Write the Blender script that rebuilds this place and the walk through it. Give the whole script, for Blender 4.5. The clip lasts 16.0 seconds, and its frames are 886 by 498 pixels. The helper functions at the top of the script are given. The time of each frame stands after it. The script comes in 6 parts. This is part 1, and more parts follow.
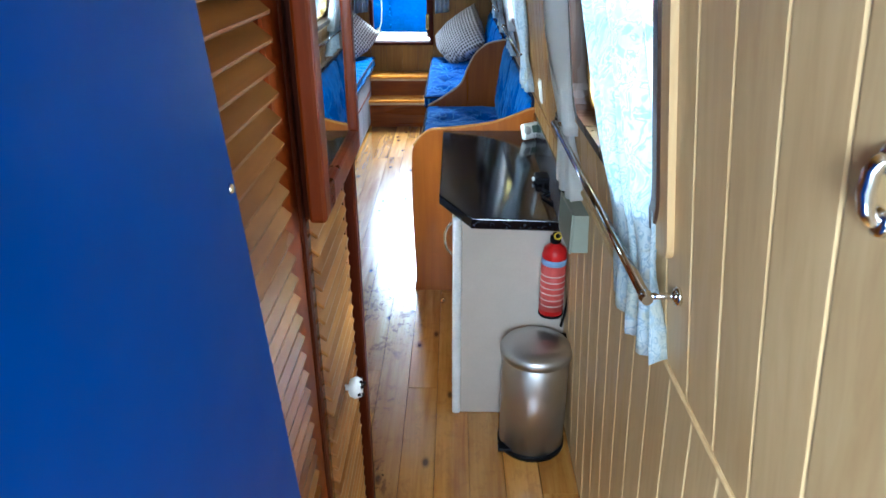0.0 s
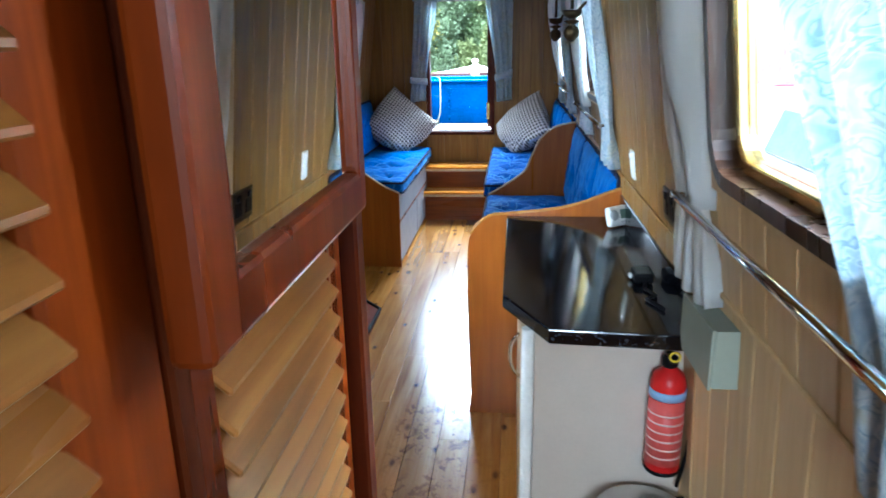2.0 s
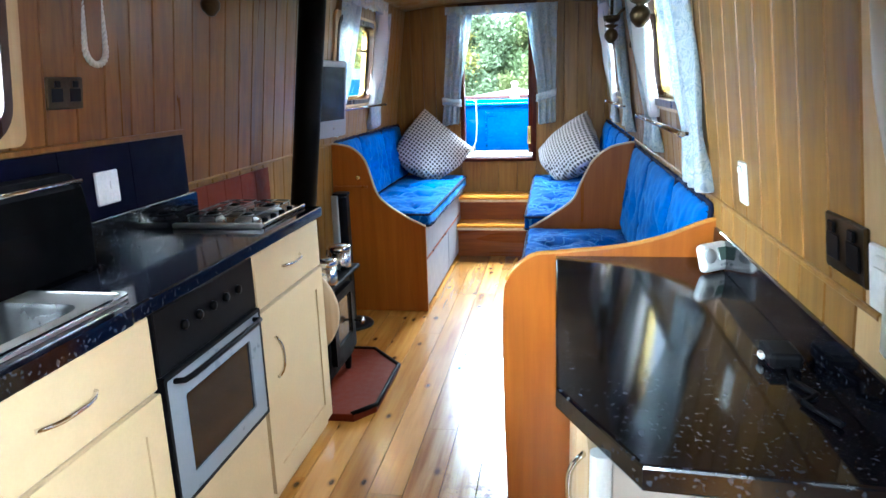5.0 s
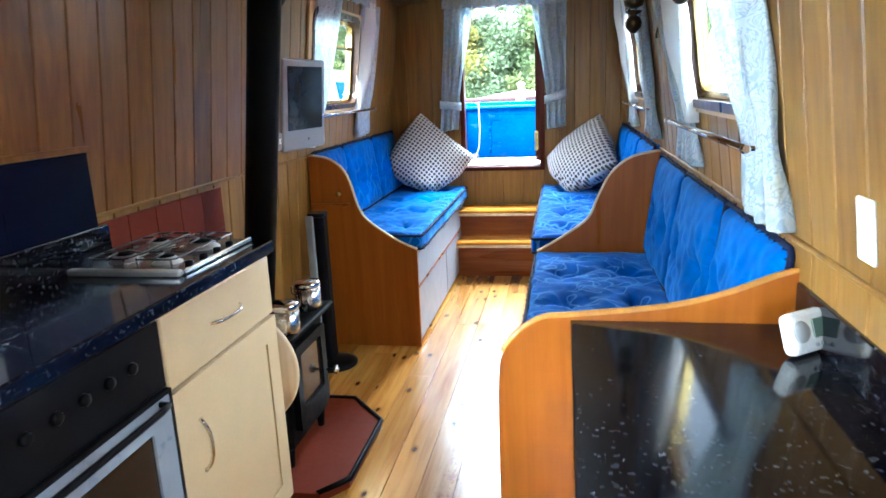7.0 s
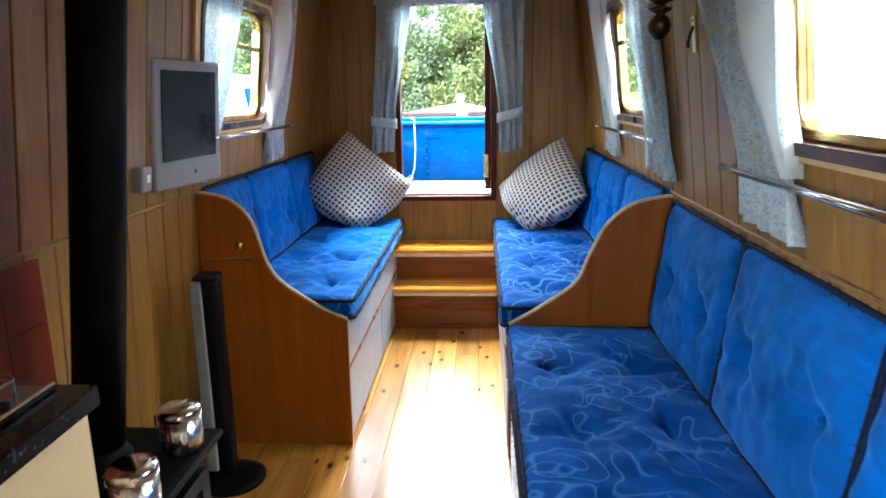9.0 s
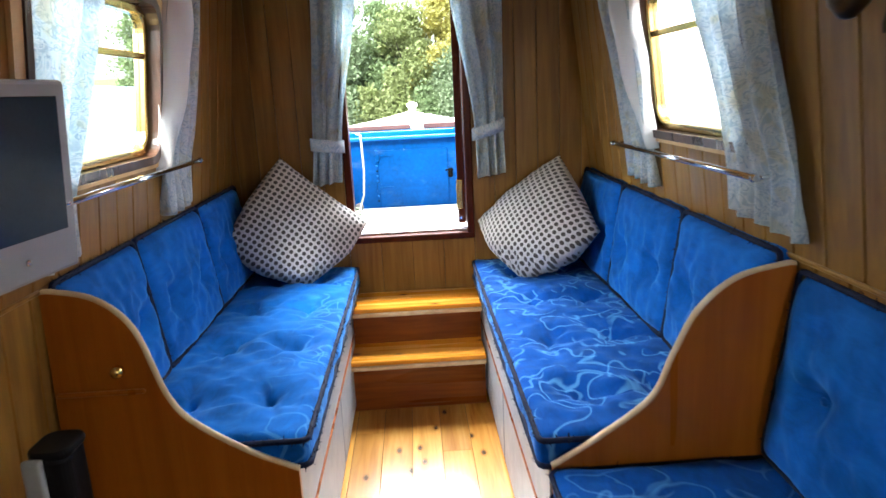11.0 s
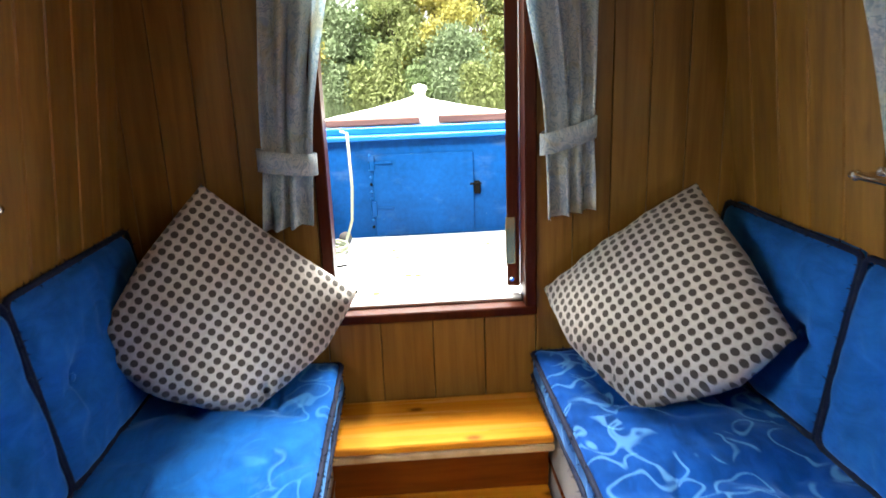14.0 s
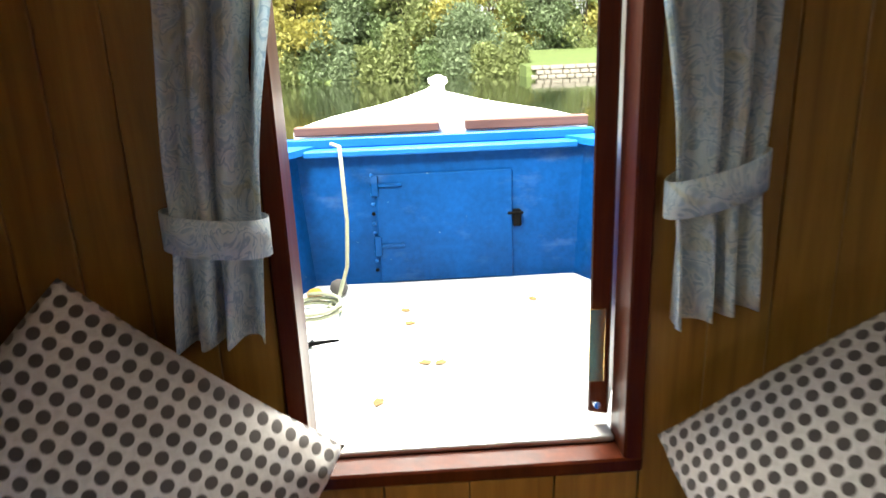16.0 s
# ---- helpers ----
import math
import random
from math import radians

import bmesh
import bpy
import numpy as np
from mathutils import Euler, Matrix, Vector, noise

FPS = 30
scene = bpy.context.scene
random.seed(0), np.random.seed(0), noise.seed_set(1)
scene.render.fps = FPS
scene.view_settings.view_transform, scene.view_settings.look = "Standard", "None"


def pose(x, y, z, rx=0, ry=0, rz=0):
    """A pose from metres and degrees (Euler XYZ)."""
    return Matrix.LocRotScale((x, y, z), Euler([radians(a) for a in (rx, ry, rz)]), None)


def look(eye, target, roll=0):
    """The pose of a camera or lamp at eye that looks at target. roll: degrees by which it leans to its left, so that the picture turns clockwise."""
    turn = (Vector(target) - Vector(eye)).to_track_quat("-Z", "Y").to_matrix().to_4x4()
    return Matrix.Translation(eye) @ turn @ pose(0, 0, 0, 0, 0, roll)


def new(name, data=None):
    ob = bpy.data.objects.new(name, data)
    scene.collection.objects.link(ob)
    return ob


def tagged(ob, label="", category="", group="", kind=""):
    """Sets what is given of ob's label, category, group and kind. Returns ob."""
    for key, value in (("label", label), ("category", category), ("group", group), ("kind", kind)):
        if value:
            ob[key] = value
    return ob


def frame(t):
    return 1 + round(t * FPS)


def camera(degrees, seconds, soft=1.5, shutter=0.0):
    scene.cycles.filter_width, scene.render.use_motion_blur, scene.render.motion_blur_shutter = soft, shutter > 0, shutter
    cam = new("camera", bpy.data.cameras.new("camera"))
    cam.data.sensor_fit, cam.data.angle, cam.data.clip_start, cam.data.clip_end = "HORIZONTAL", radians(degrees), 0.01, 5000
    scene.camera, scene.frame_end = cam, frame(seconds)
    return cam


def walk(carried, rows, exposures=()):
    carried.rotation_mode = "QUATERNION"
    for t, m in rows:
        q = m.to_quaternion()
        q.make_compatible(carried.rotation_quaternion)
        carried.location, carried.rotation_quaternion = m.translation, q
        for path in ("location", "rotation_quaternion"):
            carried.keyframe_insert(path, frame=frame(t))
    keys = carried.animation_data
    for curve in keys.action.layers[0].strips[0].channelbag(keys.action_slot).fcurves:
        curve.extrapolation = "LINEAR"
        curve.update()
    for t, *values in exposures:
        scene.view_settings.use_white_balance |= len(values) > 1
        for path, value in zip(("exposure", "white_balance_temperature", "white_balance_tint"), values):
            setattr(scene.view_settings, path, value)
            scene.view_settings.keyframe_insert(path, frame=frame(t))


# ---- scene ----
cam = camera(67.2, 16.0, shutter=0.4)
PATH = [
    (0, (0.545, -0.034, 1.78), (0.513, 1.774, 0.924), -0.2),
    (0.5, (0.54, 0.078, 1.707), (0.507, 1.922, 0.933), -0.2),
    (1, (0.525, 0.197, 1.638), (0.506, 2.069, 0.934), -0.1),
    (1.5, (0.527, 0.37, 1.602), (0.457, 2.262, 0.958), 1.4),
    (2, (0.515, 0.572, 1.553), (0.308, 2.476, 0.975), -1.1),
    (2.5, (0.514, 0.655, 1.527), (0.224, 2.555, 0.973), -1.5),
    (3, (0.513, 0.774, 1.491), (0.218, 2.657, 0.886), -3.7),
    (3.5, (0.515, 0.951, 1.462), (0.325, 2.852, 0.872), -1.0),
    (4, (0.507, 1.075, 1.462), (0.306, 2.973, 0.865), -0.2),
    (4.5, (0.506, 1.165, 1.458), (0.303, 3.053, 0.828), -0.9),
    (5, (0.484, 1.242, 1.403), (0.157, 3.156, 0.926), -1.8),
    (7.3, (0.473, 1.939, 1.393), (0.112, 3.85, 0.924), -2.5),
    (7.5, (0.448, 2.024, 1.397), (0.07, 3.929, 0.923), -2.1),
    (8, (0.369, 2.234, 1.393), (0.082, 4.154, 0.913), -0.2),
    (8.5, (0.311, 2.429, 1.425), (0.105, 4.361, 0.951), -0.7),
    (9, (0.242, 2.7, 1.436), (0.124, 4.644, 0.98), -0.9),
    (9.5, (0.183, 2.887, 1.455), (0.086, 4.831, 0.996), -2.0),
    (10, (0.106, 3.13, 1.473), (0.159, 5.086, 1.059), -3.4),
    (10.2, (0.097, 3.226, 1.496), (0.158, 5.174, 1.048), -3.0),
    (12.3, (-0.044, 4.327, 1.477), (0.035, 6.27, 1.01), -2.8),
    (12.5, (-0.035, 4.415, 1.467), (0.007, 6.358, 0.996), -2.4),
    (13, (0.011, 4.658, 1.465), (-0.059, 6.578, 0.91), -0.4),
    (13.5, (-0.009, 4.843, 1.474), (-0.046, 6.764, 0.918), -1.9),
    (14, (-0.05, 5.075, 1.491), (0.051, 7.004, 0.972), -2.2),
    (14.5, (-0.049, 5.274, 1.482), (-0.03, 7.215, 1.004), -1.2),
    (15, (0.002, 5.502, 1.503), (-0.025, 7.433, 0.983), -1.1),
    (15.5, (-0.01, 5.687, 1.505), (0.026, 7.617, 0.982), -0.6),
    (16, (-0.062, 5.929, 1.518), (0.01, 7.845, 0.947), -2.3),
]
walk(cam, [(t, look(eye, target, roll)) for t, eye, target, roll in PATH],
     [(0, 2.05, 4800, -2), (1.5, 2.05, 4850, -2), (4, 2.22, 5000, -2), (5, 2.8, 5000, -3), (7.5, 2.85, 5200, -1), (9, 2.45, 5600, 1), (10.2, 2.4, 5900, 4),
      (12.5, 1.95, 6300, 2), (13.5, 2.0, 6600, 2), (14.5, 2.08, 6900, 3), (16, 1.7, 6900, 2)])

# ---- world and sun: bright thin cloud ----
world = bpy.data.worlds.new("sky")
scene.world = world
world.use_nodes = True
wn = world.node_tree.nodes
sky = wn.new("ShaderNodeTexSky")
sky.sky_type = "NISHITA"
sky.sun_disc = False
sky.sun_elevation, sky.sun_rotation = radians(42), radians(200)
sky.air_density, sky.dust_density, sky.ozone_density = 1.0, 3.0, 1.0
wn["Background"].inputs["Strength"].default_value = 0.15
cloud = wn.new("ShaderNodeHueSaturation")
cloud.inputs["Saturation"].default_value = 0.3
world.node_tree.links.new(sky.outputs["Color"], cloud.inputs["Color"])
world.node_tree.links.new(cloud.outputs["Color"], wn["Background"].inputs["Color"])
sun = new("sun", bpy.data.lights.new("sun", "SUN"))
sun.data.energy, sun.data.angle, sun.data.color = 3.3, radians(14), (1.0, 0.96, 0.9)
sun.matrix_world = look((0, 0, 30), (0.35, 0.8, 29.1))


def daylight(name, eye, target, w, h, watts, spread=180):
    """Sky light at an opening: an area lamp outside it, above the line of sight."""
    lamp = new(name, bpy.data.lights.new(name, "AREA"))
    lamp.data.shape, lamp.data.size, lamp.data.size_y, lamp.data.energy = "RECTANGLE", w, h, watts
    lamp.data.color, lamp.data.spread = (1.0, 0.985, 0.975), radians(spread)
    lamp.matrix_world = look(eye, target)
    return lamp


for side, spans in ((1, ((1.03, 1.85, 11, 1.5, 0.0), (3.42, 4.22, 4, 0.55, 0.2), (5.32, 6.06, 4.6, 0.8, -0.12))), (-1, ((5.24, 6.0, 9, 0.8, -0.12),))):
    for a, b, watts, aim, turn in spans:
        daylight("window_daylight", (0.03 + side * 1.4, (a + b) / 2 - 0.05, 1.95), (0.03 - side * 0.5, (a + b) / 2 - 0.05 + turn, aim), 0.8, 0.45, watts, 145)
daylight("bow_daylight", (0.02, 8.5, 2.9), (0.02, 6.4, 0.8), 1.3, 1.7, 170)
daylight("window_daylight", (-1.25, 2.2, 1.52), (0.42, 3.25, 0.5), 0.8, 0.3, 3.9, 75)
daylight("stern_daylight", (0.5, -0.75, 1.75), (0.95, 0.7, 1.35), 0.4, 0.5, 4.5, 120)

# ---- mesh helpers ----
def part(name, bm, mat, parent=None, label=""):
    """Link a bmesh as one mesh object under a thing or a part; places are in the world."""
    me = bpy.data.meshes.new(name)
    bm.to_mesh(me)
    bm.free()
    return part_of(name, me, mat, parent, label)


def part_of(name, me, mat, parent=None, label=""):
    if mat and not me.materials:
        me.materials.append(mat)
    ob = new(name, me)
    if parent is not None:
        ob.parent = parent
        ob.matrix_parent_inverse = parent.matrix_basis.inverted()
    if label:
        ob["label"] = label
    return ob


def thing(name, loc, label, category, group="", kind=""):
    ob = new(name)
    ob.empty_display_size = 0.05
    ob.matrix_basis = Matrix.Translation(loc)
    return tagged(ob, label, category, group, kind)


def smooth(bm, flag=True):
    for f in bm.faces:
        f.smooth = flag
    return bm


def add_box(bm, lo, hi, bevel=0.0, m=None, seg=1):
    r = bmesh.ops.create_cube(bm, size=1.0)
    vs = r["verts"]
    for v in vs:
        v.co = Vector([lo[i] + (v.co[i] + 0.5) * (hi[i] - lo[i]) for i in range(3)])
    if bevel:
        es = list({e for v in vs for e in v.link_edges})
        out = bmesh.ops.bevel(bm, geom=es, offset=bevel, segments=seg, affect="EDGES", profile=0.5)
        vs = list({v for f in out["faces"] for v in f.verts} | {v for v in vs if v.is_valid})
    if m is not None:
        bmesh.ops.transform(bm, matrix=m, verts=vs)
    return vs


def box(lo, hi, bevel=0.0, m=None, seg=1):
    bm = bmesh.new()
    add_box(bm, lo, hi, bevel, m, seg)
    return bm


def add_tube(bm, a, b, r0, r1=None, n=16, caps=True):
    a, b = Vector(a), Vector(b)
    d = b - a
    r = bmesh.ops.create_cone(bm, cap_ends=caps, segments=n, radius1=r0, radius2=r0 if r1 is None else r1, depth=d.length)
    m = Matrix.Translation((a + b) / 2) @ d.to_track_quat("Z", "Y").to_matrix().to_4x4()
    bmesh.ops.transform(bm, matrix=m, verts=r["verts"])
    for v in r["verts"]:
        for f in v.link_faces:
            f.smooth = len(f.verts) == 4
    return r["verts"]


def tube(a, b, r0, r1=None, n=16):
    bm = bmesh.new()
    add_tube(bm, a, b, r0, r1, n)
    return bm


def add_path(bm, pts, r, n=8, closed=False):
    """A round bar along a line of points."""
    pts = [Vector(p) for p in pts]
    rings = []
    side = None
    for i, p in enumerate(pts):
        q0 = pts[i - 1] if i or closed else p
        q1 = pts[(i + 1) % len(pts)] if i + 1 < len(pts) or closed else p
        d = (q1 - q0).normalized()
        if side is None:
            side = d.orthogonal().normalized()
        side = (side - d * side.dot(d)).normalized()
        up = d.cross(side)
        rings.append([bm.verts.new(p + (side * math.cos(k * math.tau / n) + up * math.sin(k * math.tau / n)) * r) for k in range(n)])
    pairs = list(zip(rings, rings[1:])) + ([(rings[-1], rings[0])] if closed else [])
    for ra, rb in pairs:
        for k in range(n):
            bm.faces.new((ra[k], ra[(k + 1) % n], rb[(k + 1) % n], rb[k])).smooth = True
    if not closed:
        bm.faces.new(rings[0][::-1])
        bm.faces.new(rings[-1])
    return bm


def lathe(profile, n=24, m=None):
    """A turned solid from (radius, height) pairs."""
    bm = bmesh.new()
    rings = []
    for r, z in profile:
        rings.append([bm.verts.new((r * math.cos(k * math.tau / n), r * math.sin(k * math.tau / n), z)) for k in range(n)])
    for ra, rb in zip(rings, rings[1:]):
        for k in range(n):
            bm.faces.new((ra[k], ra[(k + 1) % n], rb[(k + 1) % n], rb[k])).smooth = True
    if profile[0][0] > 1e-4:
        bm.faces.new(rings[0][::-1])
    if profile[-1][0] > 1e-4:
        bm.faces.new(rings[-1])
    bmesh.ops.remove_doubles(bm, verts=bm.verts, dist=1e-5)
    if m is not None:
        bm.transform(m)
    return bm


def slab(outline, axis, a, b, bevel=0.0):
    """A flat outline of 2D points pushed from a to b along an axis (x, y or z)."""
    bm = bmesh.new()

    def at(p, c):
        return {"x": (c, p[0], p[1]), "y": (p[0], c, p[1]), "z": (p[0], p[1], c)}[axis]
    v0 = [bm.verts.new(at(p, a)) for p in outline]
    v1 = [bm.verts.new(at(p, b)) for p in outline]
    f0, f1 = bm.faces.new(v0), bm.faces.new(v1[::-1])
    n = len(outline)
    for k in range(n):
        bm.faces.new((v0[k], v0[(k + 1) % n], v1[(k + 1) % n], v1[k]))
    bmesh.ops.recalc_face_normals(bm, faces=bm.faces)
    if bevel:
        bmesh.ops.bevel(bm, geom=list(f0.edges) + list(f1.edges), offset=bevel, segments=2, affect="EDGES", profile=0.5)
    return bm


def ring_plate(outer, inner, axis, a, b):
    """A frame between two outlines with the same number of points."""
    bm = bmesh.new()

    def at(p, c):
        return {"x": (c, p[0], p[1]), "y": (p[0], c, p[1]), "z": (p[0], p[1], c)}[axis]
    n = len(outer)
    o0, i0 = [bm.verts.new(at(p, a)) for p in outer], [bm.verts.new(at(p, a)) for p in inner]
    o1, i1 = [bm.verts.new(at(p, b)) for p in outer], [bm.verts.new(at(p, b)) for p in inner]
    for k in range(n):
        j = (k + 1) % n
        for q in ((o0[k], o0[j], i0[j], i0[k]), (o1[k], i1[k], i1[j], o1[j]), (o0[k], o1[k], o1[j], o0[j]), (i0[k], i0[j], i1[j], i1[k])):
            bm.faces.new(q)
    bmesh.ops.recalc_face_normals(bm, faces=bm.faces)
    return bm


def rounded(x0, x1, y0, y1, r, n=6):
    pts = []
    for cx, cy, a0 in ((x1 - r, y1 - r, 0), (x0 + r, y1 - r, 90), (x0 + r, y0 + r, 180), (x1 - r, y0 + r, 270)):
        for k in range(n + 1):
            a = radians(a0 + 90 * k / n)
            pts.append((cx + r * math.cos(a), cy + r * math.sin(a)))
    return pts


def curve_pts(keys, steps=6):
    """A smooth line (Catmull-Rom) through a few 2D keys."""
    out = []
    k = [Vector(p) for p in keys]
    k = [k[0] * 2 - k[1]] + k + [k[-1] * 2 - k[-2]]
    for i in range(1, len(k) - 2):
        for s in range(steps):
            t = s / steps
            a, b, c, d = k[i - 1], k[i], k[i + 1], k[i + 2]
            p = 0.5 * (2 * b + (c - a) * t + (2 * a - 5 * b + 4 * c - d) * t * t + (3 * b - a - 3 * c + d) * t ** 3)
            out.append(tuple(p))
    out.append(tuple(k[-2]))
    return out


def cushion(lo, hi, bulge=0.02, soft=0.03, n=14, axis=2, dents=(), dent=0.018, spread=0.07, amp=0.004, crease=0.0, face=1):
    """A soft upholstered block: rounded edges, swollen faces, pulled-in buttons."""
    bm = bmesh.new()
    lo, hi = Vector(lo), Vector(hi)
    c, h = (lo + hi) / 2, (hi - lo) / 2
    bmesh.ops.create_cube(bm, size=2.0)
    bmesh.ops.subdivide_edges(bm, edges=bm.edges, cuts=n, use_grid_fill=True)
    for v in bm.verts:
        u = v.co.copy()
        p = Vector([u[i] * h[i] for i in range(3)])
        inner = Vector([max(-(h[i] - soft), min(h[i] - soft, p[i])) for i in range(3)])
        d = p - inner
        if d.length > 1e-6:
            cap = soft / max(soft, d.length)
            p = inner + d * cap
        o = [i for i in range(3) if i != axis]
        swell = (1 - u[o[0]] ** 2) * (1 - u[o[1]] ** 2)
        if abs(u[axis]) > 0.6:
            sg = 1 if u[axis] > 0 else -1
            p[axis] += sg * bulge * swell ** 0.5
            q = c + p
            for dx, dy in dents if sg == face else ():
                d2 = (q[o[0]] - dx) ** 2 + (q[o[1]] - dy) ** 2
                p[axis] += sg * 0.013 * noise.noise(Vector((q[0] * 15, q[1] * 27, q[2] * 20))) * math.exp(-d2 / 0.17 ** 2)
                p[axis] -= sg * dent * math.exp(-d2 / spread ** 2) + sg * dent * 0.7 * math.exp(-d2 / 0.018 ** 2)
                if crease and d2 < 0.1:
                    th = math.atan2(q[o[1]] - dy, q[o[0]] - dx) + 5 * d2 ** 0.5 * noise.noise(Vector((dx * 9, dy * 9, 2)))
                    star = max(0.0, math.cos(2.5 * th + dx * 7 + dy * 11)) ** 10 + 0.7 * max(0.0, math.cos(2 * th + dy * 5)) ** 14
                    p[axis] -= sg * crease * star * math.exp(-d2 / 0.15 ** 2) * (1 - math.exp(-d2 / 0.03 ** 2))
        w = c + p
        p += Vector((noise.noise(w * 9), noise.noise(w * 9 + Vector((7, 1, 3))), noise.noise(w * 9 + Vector((2, 9, 5))))) * amp
        v.co = c + p
    return smooth(bm)

# ---- materials ----
def material(name, rough=0.5, metal=0.0):
    mat = bpy.data.materials.new(name)
    mat.use_nodes = True
    nt = mat.node_tree
    b = nt.nodes["Principled BSDF"]
    b.inputs["Roughness"].default_value, b.inputs["Metallic"].default_value = rough, metal
    return mat, nt, b


def ramp(nt, fac, stops):
    r = nt.nodes.new("ShaderNodeValToRGB")
    e = r.color_ramp.elements
    e[0].position, e[0].color = stops[0][0], (*stops[0][1], 1)
    e[1].position, e[1].color = stops[-1][0], (*stops[-1][1], 1)
    for p, c in stops[1:-1]:
        k = e.new(p)
        k.color = (*c, 1)
    nt.links.new(fac, r.inputs["Fac"])
    return r.outputs["Color"]


def coords(nt, scale=(1, 1, 1), rot=(0, 0, 0), vary=False):
    tc = nt.nodes.new("ShaderNodeNewGeometry")
    mp = nt.nodes.new("ShaderNodeMapping")
    mp.inputs["Scale"].default_value = scale
    mp.inputs["Rotation"].default_value = [radians(a) for a in rot]
    nt.links.new(tc.outputs["Position"], mp.inputs["Vector"])
    if vary:
        oi = nt.nodes.new("ShaderNodeObjectInfo")
        sc = nt.nodes.new("ShaderNodeVectorMath")
        sc.operation = "SCALE"
        sc.inputs[0].default_value = (13.0, 7.0, 23.0)
        nt.links.new(oi.outputs["Random"], sc.inputs["Scale"])
        nt.links.new(sc.outputs[0], mp.inputs["Location"])
    return mp.outputs["Vector"]


def noise_tex(nt, vec, scale, detail=4, rough=0.55, distort=0.0):
    n = nt.nodes.new("ShaderNodeTexNoise")
    n.inputs["Scale"].default_value, n.inputs["Detail"].default_value = scale, detail
    n.inputs["Roughness"].default_value, n.inputs["Distortion"].default_value = rough, distort
    nt.links.new(vec, n.inputs["Vector"])
    return n.outputs["Fac"]


def mix(nt, a, b, fac, mode="MIX"):
    m = nt.nodes.new("ShaderNodeMix")
    m.data_type, m.blend_type = "RGBA", mode
    for sock, v in ((m.inputs["Factor"], fac), (m.inputs["A"], a), (m.inputs["B"], b)):
        if isinstance(v, (int, float)):
            sock.default_value = v
        elif isinstance(v, tuple):
            sock.default_value = (*v, 1)
        else:
            nt.links.new(v, sock)
    return m.outputs["Result"]


def bump(nt, b, height, strength=0.3, dist=0.002):
    n = nt.nodes.new("ShaderNodeBump")
    n.inputs["Strength"].default_value, n.inputs["Distance"].default_value = strength, dist
    nt.links.new(height, n.inputs["Height"])
    nt.links.new(n.outputs["Normal"], b.inputs["Normal"])


def wood(name, dark, mid, light, along="z", rough=0.35, coat=0.3, grain=1.0, knots=0.0, tint=0.25):
    """Varnished wood with grain along one axis; pieces differ by object."""
    mat, nt, b = material(name, rough)
    stretch = {"x": (0.06, 1, 1), "y": (1, 0.06, 1), "z": (1, 1, 0.06)}[along]
    v = coords(nt, stretch, vary=True)
    g1 = noise_tex(nt, v, 38 * grain, 6, 0.6, 0.6)
    g2 = noise_tex(nt, v, 9 * grain, 3, 0.5, 1.2)
    col = ramp(nt, g1, [(0.3, dark), (0.5, mid), (0.72, light)])
    col = mix(nt, col, ramp(nt, g2, [(0.35, dark), (0.65, light)]), 0.4)
    oi = nt.nodes.new("ShaderNodeObjectInfo")
    shade = ramp(nt, oi.outputs["Random"], [(0.0, (1 - tint,) * 3), (1.0, (1.0, 1.0, 1.0))])
    col = mix(nt, col, shade, 1.0, "MULTIPLY")
    if knots:
        kv = coords(nt, {"x": (0.5, 1, 1), "y": (1, 0.5, 1), "z": (1, 1, 0.5)}[along], vary=True)
        w = nt.nodes.new("ShaderNodeTexVoronoi")
        w.voronoi_dimensions = "2D"
        w.inputs["Scale"].default_value = 5.0
        nt.links.new(kv, w.inputs["Vector"])
        k = ramp(nt, w.outputs["Distance"], [(0.035, (1, 1, 1)), (0.05, (0.5, 0.5, 0.5)), (0.09, (0, 0, 0))])
        col = mix(nt, col, tuple(c * 0.2 for c in dark), mix(nt, (0, 0, 0), k, knots))
    nt.links.new(col, b.inputs["Base Color"])
    rr = ramp(nt, g2, [(0.3, (rough * 0.75,) * 3), (0.7, (min(1, rough * 1.35),) * 3)])
    nt.links.new(rr, b.inputs["Roughness"])
    b.inputs["Coat Weight"].default_value, b.inputs["Coat Roughness"].default_value = coat if coat > 0.45 else coat * 0.3, 0.18
    b.inputs["Specular IOR Level"].default_value = 0.5 if coat > 0.6 else 0.28
    b.inputs["Coat Roughness"].default_value = 0.22
    bump(nt, b, g1, 0.15, 0.001)
    return mat


def plain(name, col, rough=0.5, metal=0.0, vary=0.12, scale=12.0, bumpy=0.1, coat=0.0):
    mat, nt, b = material(name, rough, metal)
    v = coords(nt)
    n1, n2 = noise_tex(nt, v, scale, 5), noise_tex(nt, v, scale * 9, 3)
    lo, hi = tuple(c * (1 - vary) for c in col), tuple(min(1, c * (1 + vary)) for c in col)
    c = mix(nt, ramp(nt, n1, [(0.3, lo), (0.7, hi)]), ramp(nt, n2, [(0.35, lo), (0.65, hi)]), 0.35)
    nt.links.new(c, b.inputs["Base Color"])
    nt.links.new(ramp(nt, n1, [(0.3, (rough * 0.8,) * 3), (0.7, (min(1, rough * 1.25),) * 3)]), b.inputs["Roughness"])
    b.inputs["Coat Weight"].default_value = coat
    b.inputs["Specular IOR Level"].default_value = 0.5 if metal or rough < 0.25 else 0.25
    if bumpy:
        bump(nt, b, n2, bumpy, 0.001)
    return mat


